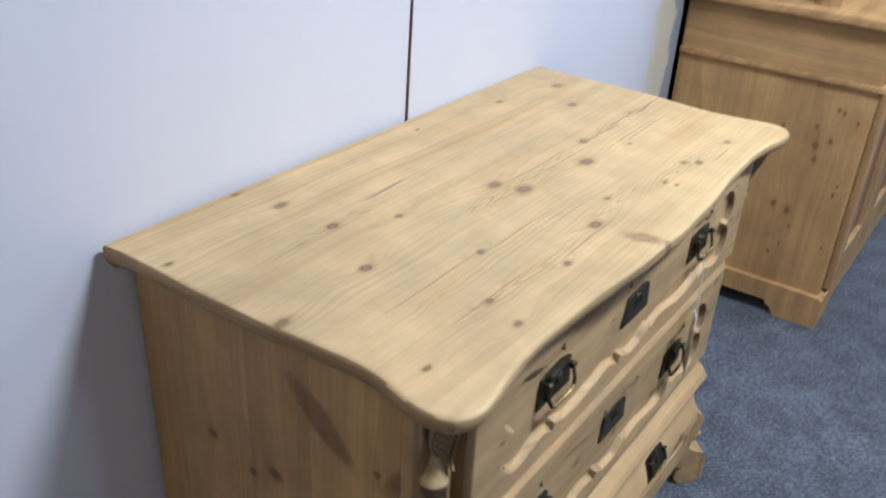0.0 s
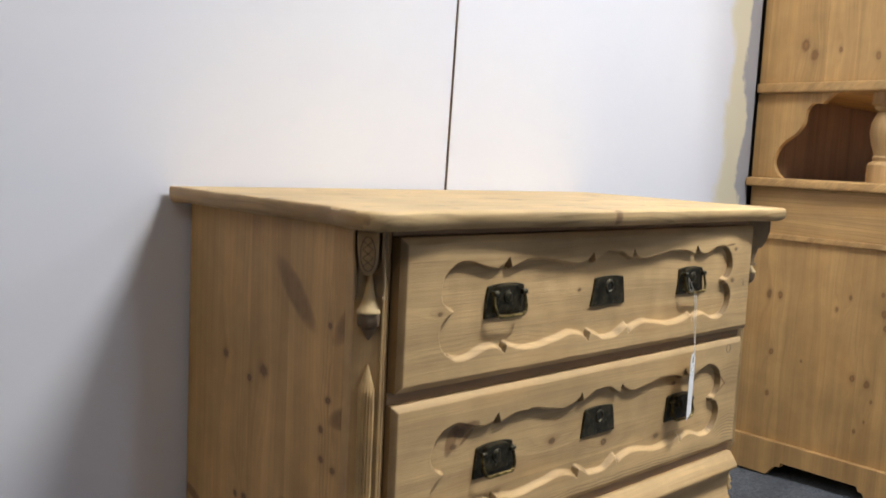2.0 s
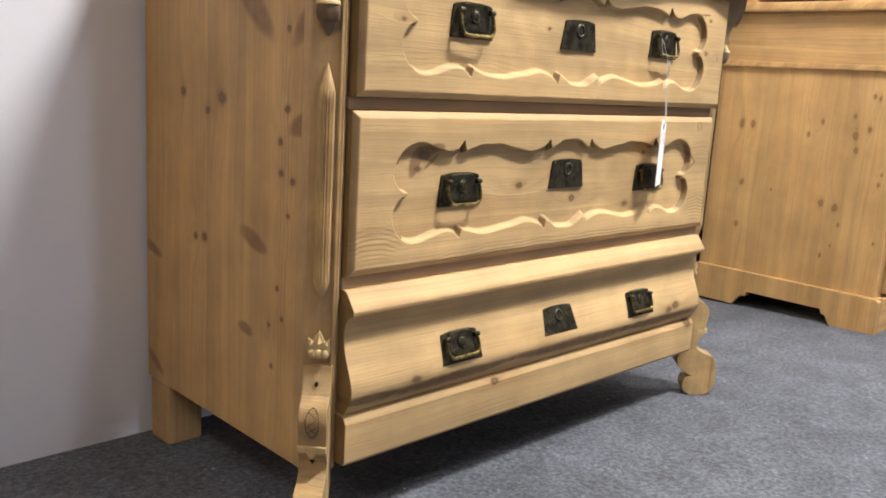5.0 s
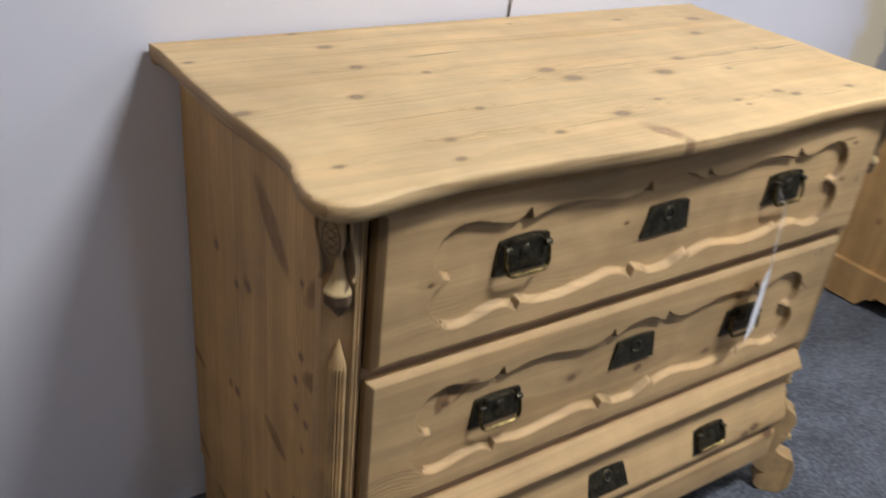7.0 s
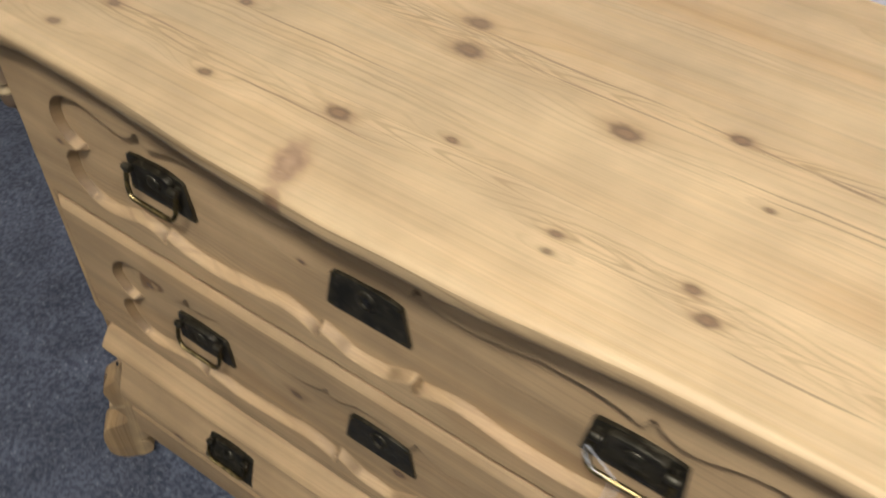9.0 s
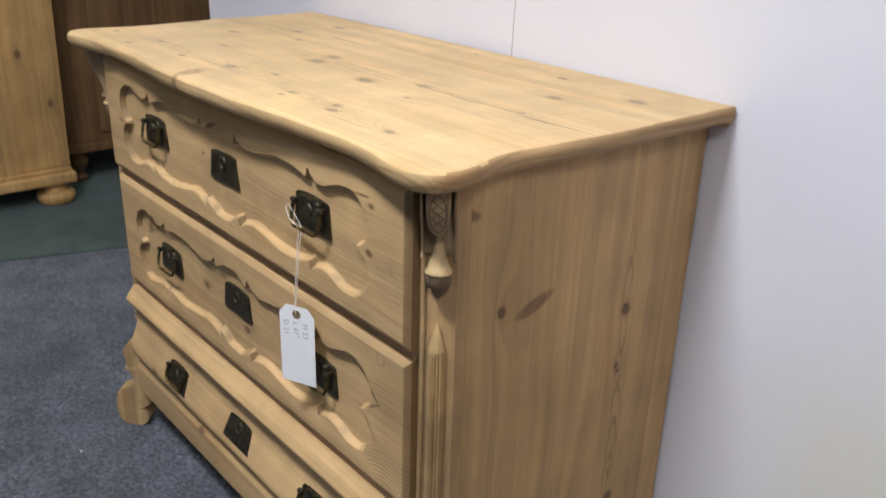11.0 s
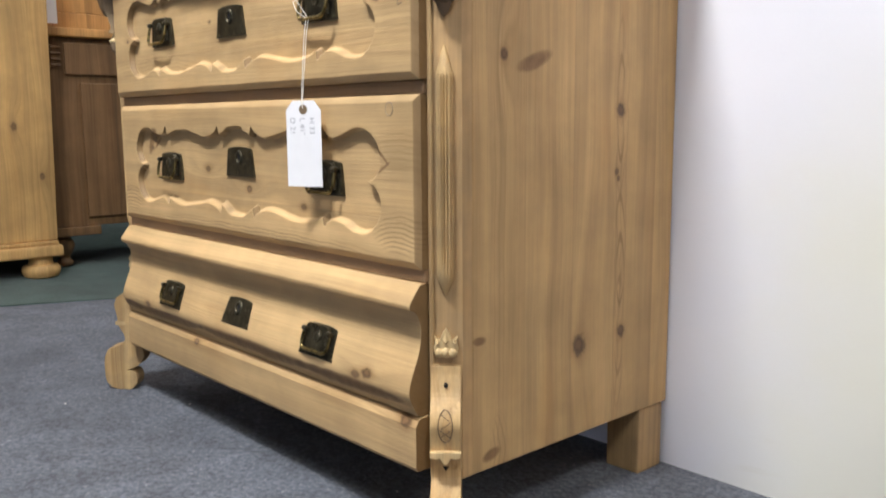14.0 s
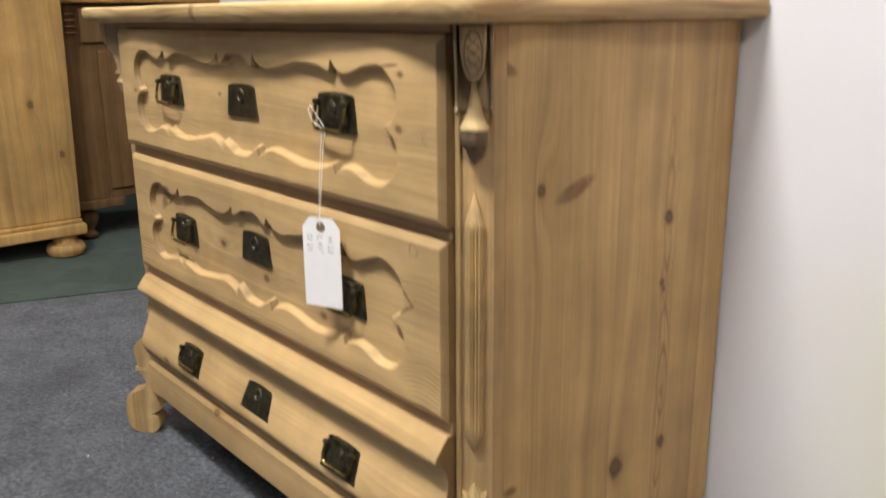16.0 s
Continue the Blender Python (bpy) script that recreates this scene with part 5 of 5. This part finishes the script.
# waist moulding round the frieze
for args in ((CX - 0.010, CX - 0.0005, CF - 0.012, CB, 0.716, 0.733), (CX, CR, CF - 0.012, CF - 0.0005, 0.716, 0.733)):
    part("waist_moulding", slab(*args, 0.004), CUP_WOOD, dresser)
part("frieze_side", slab(CX - 0.004, CX - 0.0005, CF + 0.004, CB - 0.006, 0.7335, 0.871, 0.001), CUP_RAIL, dresser)
part("worktop", slab(CX - 0.028, CR + 0.028, CF - 0.040, CB + 0.008, 0.8725, 0.900, 0.009, 3), CUP_WOOD, dresser, "pine worktop with a rounded edge")
for k in range(3):
    x0 = CX + 0.035 + k * 0.383
    d = part("drawer", slab(x0, x0 + 0.365, CF - 0.012, CF - 0.0005, 0.748, 0.862, 0.005), CUP_WOOD, dresser)
    bm = bmesh.new()
    bmesh.ops.create_icosphere(bm, subdivisions=2, radius=0.017, matrix=Matrix.Translation((x0 + 0.18, CF - 0.028, 0.805)))
    part("knob", bm, CUP_POST, d, "turned wooden knob", smooth=True)
    # framed door with sunk panel
    frame_bm = bmesh.new()
    for a in ((x0, x0 + 0.075, 0.115, 0.708), (x0 + 0.29, x0 + 0.365, 0.115, 0.708), (x0 + 0.0752, x0 + 0.2898, 0.615, 0.708), (x0 + 0.0752, x0 + 0.2898, 0.115, 0.215)):
        box(frame_bm, a[0], a[1], CF - 0.020, CF - 0.0005, a[2], a[3], 0.004)
    dr = part("door", frame_bm, CUP_POST, dresser)
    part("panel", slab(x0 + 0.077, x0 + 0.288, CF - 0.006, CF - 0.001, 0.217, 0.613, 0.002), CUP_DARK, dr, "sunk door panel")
# upper part: shaped cheek, turned columns, cupboard above
cheek = [(0.4925, 0.9005, 1), (0.4925, 1.152, 1), (0.235, 1.152, 1), (0.262, 1.146), (0.285, 1.128), (0.292, 1.120, 1), (0.320, 1.122), (0.338, 1.100), (0.345, 1.062), (0.368, 1.030), (0.400, 1.006), (0.420, 0.975), (0.425, 0.945), (0.414, 0.918), (0.396, 0.9005, 1)]
for x in (CX + 0.020, CR - 0.020):
    bm = prism(bmesh.new(), [tuple(p) for p in curve_through(cheek, 4)], Matrix.Translation((x, 0, 0)) @ yz, 0.022, 0.001)
    part("cheek", bm, CUP_SIDE, dresser, "shaped side cheek of the niche")
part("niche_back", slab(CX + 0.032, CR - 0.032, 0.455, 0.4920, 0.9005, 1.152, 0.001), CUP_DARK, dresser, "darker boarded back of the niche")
baluster = [(0.036, 0.9005), (0.036, 0.950), (0.032, 0.955), (0.030, 0.957), (0.022, 0.962), (0.024, 0.972), (0.021, 0.976), (0.022, 0.985), (0.030, 1.010), (0.036, 1.040), (0.034, 1.068), (0.024, 1.090), (0.019, 1.100), (0.027, 1.106), (0.029, 1.114), (0.036, 1.119), (0.036, 1.152)]
for x in (CX + 0.060, CR - 0.060):
    bm = lathe(bmesh.new(), [(r, h) for r, h in baluster], (x, 0.135, 0), 28)
    part("column", bm, CUP_POST, dresser, "turned baluster column", smooth=True)
part("shelf_moulding", slab(CX - 0.012, CR + 0.012, 0.075, CB + 0.004, 1.1525, 1.182, 0.008, 3), CUP_WOOD, dresser)
part("upper_cupboard", slab(CX + 0.010, CR - 0.010, 0.095, 0.4930, 1.1825, 1.95, 0.003), CUP_SIDE, dresser, "upper cupboard")
for k in range(2):
    x0 = CX + 0.03 + k * 0.575
    frame_bm = bmesh.new()
    for a in ((x0, x0 + 0.08, 1.20, 1.93), (x0 + 0.485, x0 + 0.565, 1.20, 1.93), (x0 + 0.0802, x0 + 0.4848, 1.85, 1.93), (x0 + 0.0802, x0 + 0.4848, 1.20, 1.28)):
        box(frame_bm, a[0], a[1], 0.075, 0.0945, a[2], a[3], 0.004)
    dr = part("door", frame_bm, CUP_POST, dresser)
    part("panel", slab(x0 + 0.082, x0 + 0.483, 0.086, 0.094, 1.282, 1.848, 0.002), CUP_SIDE, dr)
part("cornice", slab(CX - 0.03, CR + 0.03, 0.05, CB + 0.01, 1.9505, 2.01, 0.012, 3), CUP_WOOD, dresser)

# ---------------------------------------------------------------- furniture across the aisle
WX, WY = -2.010, 0.360
wardrobe = thing("wardrobe", (-2.4, -0.25, 0), "pale pine wardrobe with a moulded plinth on bun feet", "wardrobe")
bm = slab(-2.68, WX, -0.95, WY + 0.012, 0.135, 1.95, 0.006)
for v in bm.verts:  # the carcass leans a little on the uneven floor
    v.co.y += 0.024 * (v.co.z - 0.135)
part("carcass", bm, WARDROBE, wardrobe)
part("plinth_moulding", slab(-2.70, WX + 0.028, -0.975, WY + 0.022, 0.078, 0.120, 0.012, 3), WARDROBE, wardrobe, "rounded plinth moulding")
part("plinth_step", slab(-2.69, WX + 0.014, -0.962, WY + 0.010, 0.1205, 0.1345, 0.005, 2), WARDROBE, wardrobe)
part("cornice", slab(-2.72, WX + 0.04, -0.93, WY + 0.085, 1.951, 2.03, 0.015, 3), WARDROBE, wardrobe)
for x, y in ((WX - 0.030, WY - 0.045), (WX - 0.035, -0.88), (-2.60, WY - 0.06), (-2.60, -0.88)):
    bm = lathe(bmesh.new(), [(0.040, 0.0), (0.058, 0.006), (0.066, 0.022), (0.066, 0.034), (0.058, 0.046), (0.042, 0.050), (0.040, 0.0775)], (x, y, 0), 28)
    part("bun_foot", bm, WARDROBE, wardrobe, smooth=True)

BX = -2.20
sideboard = thing("sideboard", (-2.55, 0.95, 0), "dark-stained pine sideboard on turned feet", "sideboard")
part("carcass", slab(-2.80, BX, 0.430, 1.50, 0.155, 0.880, 0.004), BROWN, sideboard)
part("plinth", slab(-2.81, BX + 0.012, 0.415, 0.60, 0.120, 0.1545, 0.005), BROWN, sideboard)
part("top", slab(-2.83, BX + 0.030, 0.395, 1.53, 0.8805, 0.915, 0.010, 3), HONEY, sideboard, "brown polished top")
for k in range(2):
    y0 = 0.50 + k * 0.49
    part("drawer", slab(BX + 0.0005, BX + 0.014, y0, y0 + 0.46, 0.74, 0.86, 0.005), BROWN, sideboard)
    part("door", slab(BX + 0.0005, BX + 0.012, y0 + 0.055, y0 + 0.46, 0.19, 0.71, 0.005), BROWN, sideboard)
for k in range(4):
    part("flute", tube(bmesh.new(), [(BX + 0.004, 0.452, 0.775 + 0.022 * k), (BX + 0.004, 0.486, 0.775 + 0.022 * k)], 0.006, 8), BROWN, sideboard)
for x, y in ((BX - 0.045, 0.470), (BX - 0.05, 1.44), (-2.74, 0.475), (-2.74, 1.44)):
    bm = lathe(bmesh.new(), [(0.022, 0.0), (0.030, 0.008), (0.030, 0.018), (0.020, 0.028), (0.018, 0.036), (0.034, 0.060), (0.040, 0.080), (0.034, 0.100), (0.024, 0.108), (0.034, 0.1195)], (x, y, 0), 24)
    part("turned_foot", bm, BROWN, sideboard, smooth=True)
cupboard = thing("wall_cupboard", (-2.60, 0.70, 0.915), "honey pine cupboard with a panelled door, standing on the sideboard", "cupboard")
UX = -2.36
part("carcass", slab(-2.80, UX, 0.452, 0.857, 0.916, 1.90, 0.004), HONEY, cupboard)
frame_bm = bmesh.new()
for y0, y1, z0, z1 in ((0.467, 0.517, 0.93, 1.88), (0.777, 0.827, 0.93, 1.88), (0.5172, 0.7768, 1.335, 1.42), (0.5172, 0.7768, 0.93, 0.99)):
    box(frame_bm, UX + 0.0005, UX + 0.018, y0, y1, z0, z1, 0.004)
dr = part("door", frame_bm, HONEY, cupboard, "panelled door")
part("panel", slab(UX + 0.0005, UX + 0.006, 0.519, 0.775, 0.992, 1.333, 0.002), HONEY, dr)
for z in (1.0, 1.24):
    part("hinge", tube(bmesh.new(), [(UX + 0.010, 0.833, z), (UX + 0.010, 0.833, z + 0.06)], 0.005, 8), METAL, dr)
bm = bmesh.new()
bmesh.ops.create_icosphere(bm, subdivisions=2, radius=0.020, matrix=Matrix.Translation((UX + 0.045, 0.496, 1.075)))
tube(bm, [(UX + 0.018, 0.496, 1.075), (UX + 0.04, 0.496, 1.075)], 0.008, 10)
part("knob", bm, BROWN, dr, "brown turned knob", smooth=True)
tag2 = thing("price_tag", (UX + 0.045, 0.496, 0.95), "white card tag hanging from a cupboard knob", "tag")
mt2 = Matrix(((0, 0, 1, UX + 0.050), (1, 0, 0, 0.498), (0, 1, 0, 1.000), (0, 0, 0, 1)))
part("card", prism(bmesh.new(), [(x, y * 1.0) for x, y in card], mt2, 0.0008), PAPER, tag2)
part("string", tube(bmesh.new(), [(UX + 0.050, 0.498, 1.048), (UX + 0.047, 0.497, 1.060)], 0.0012, 6), STRING, tag2)

low = thing("low_cabinet", (-4.4, 2.3, 0), "dark cabinet standing before the far doorway", "cabinet")
part("carcass", slab(-4.7, -4.1, 1.75, 2.75, 0.0, 1.20, 0.006), BROWN, low)
basket = thing("basket", (-4.35, 2.1, 1.2), "dark wicker basket on the cabinet", "basket")
bm = lathe(bmesh.new(), [(0.10, 0.0), (0.12, 0.01), (0.135, 0.07), (0.14, 0.12), (0.13, 0.125), (0.02, 0.115)], (-4.35, 2.16, 1.2005), 22)
part("bowl", bm, DARK, basket, smooth=True)

# bits of lint on the carpet
random.seed(4)
bm = bmesh.new()
for k in range(24):
    x, y = random.uniform(-1.5, 1.9), random.uniform(-1.1, 0.42)
    r = random.uniform(0.0008, 0.0021)
    bmesh.ops.create_icosphere(bm, subdivisions=1, radius=r, matrix=Matrix.Translation((x, y, 0.0045)) @ Matrix.Rotation(random.uniform(0, 3.1), 4, "Z") @ Matrix.Diagonal((random.uniform(1, 2.6), 1, 0.45, 1)))
tagged(part("lint", on_floor(bm), STRING), "pale bits of lint strewn on the carpet", "lint", kind="stuff")
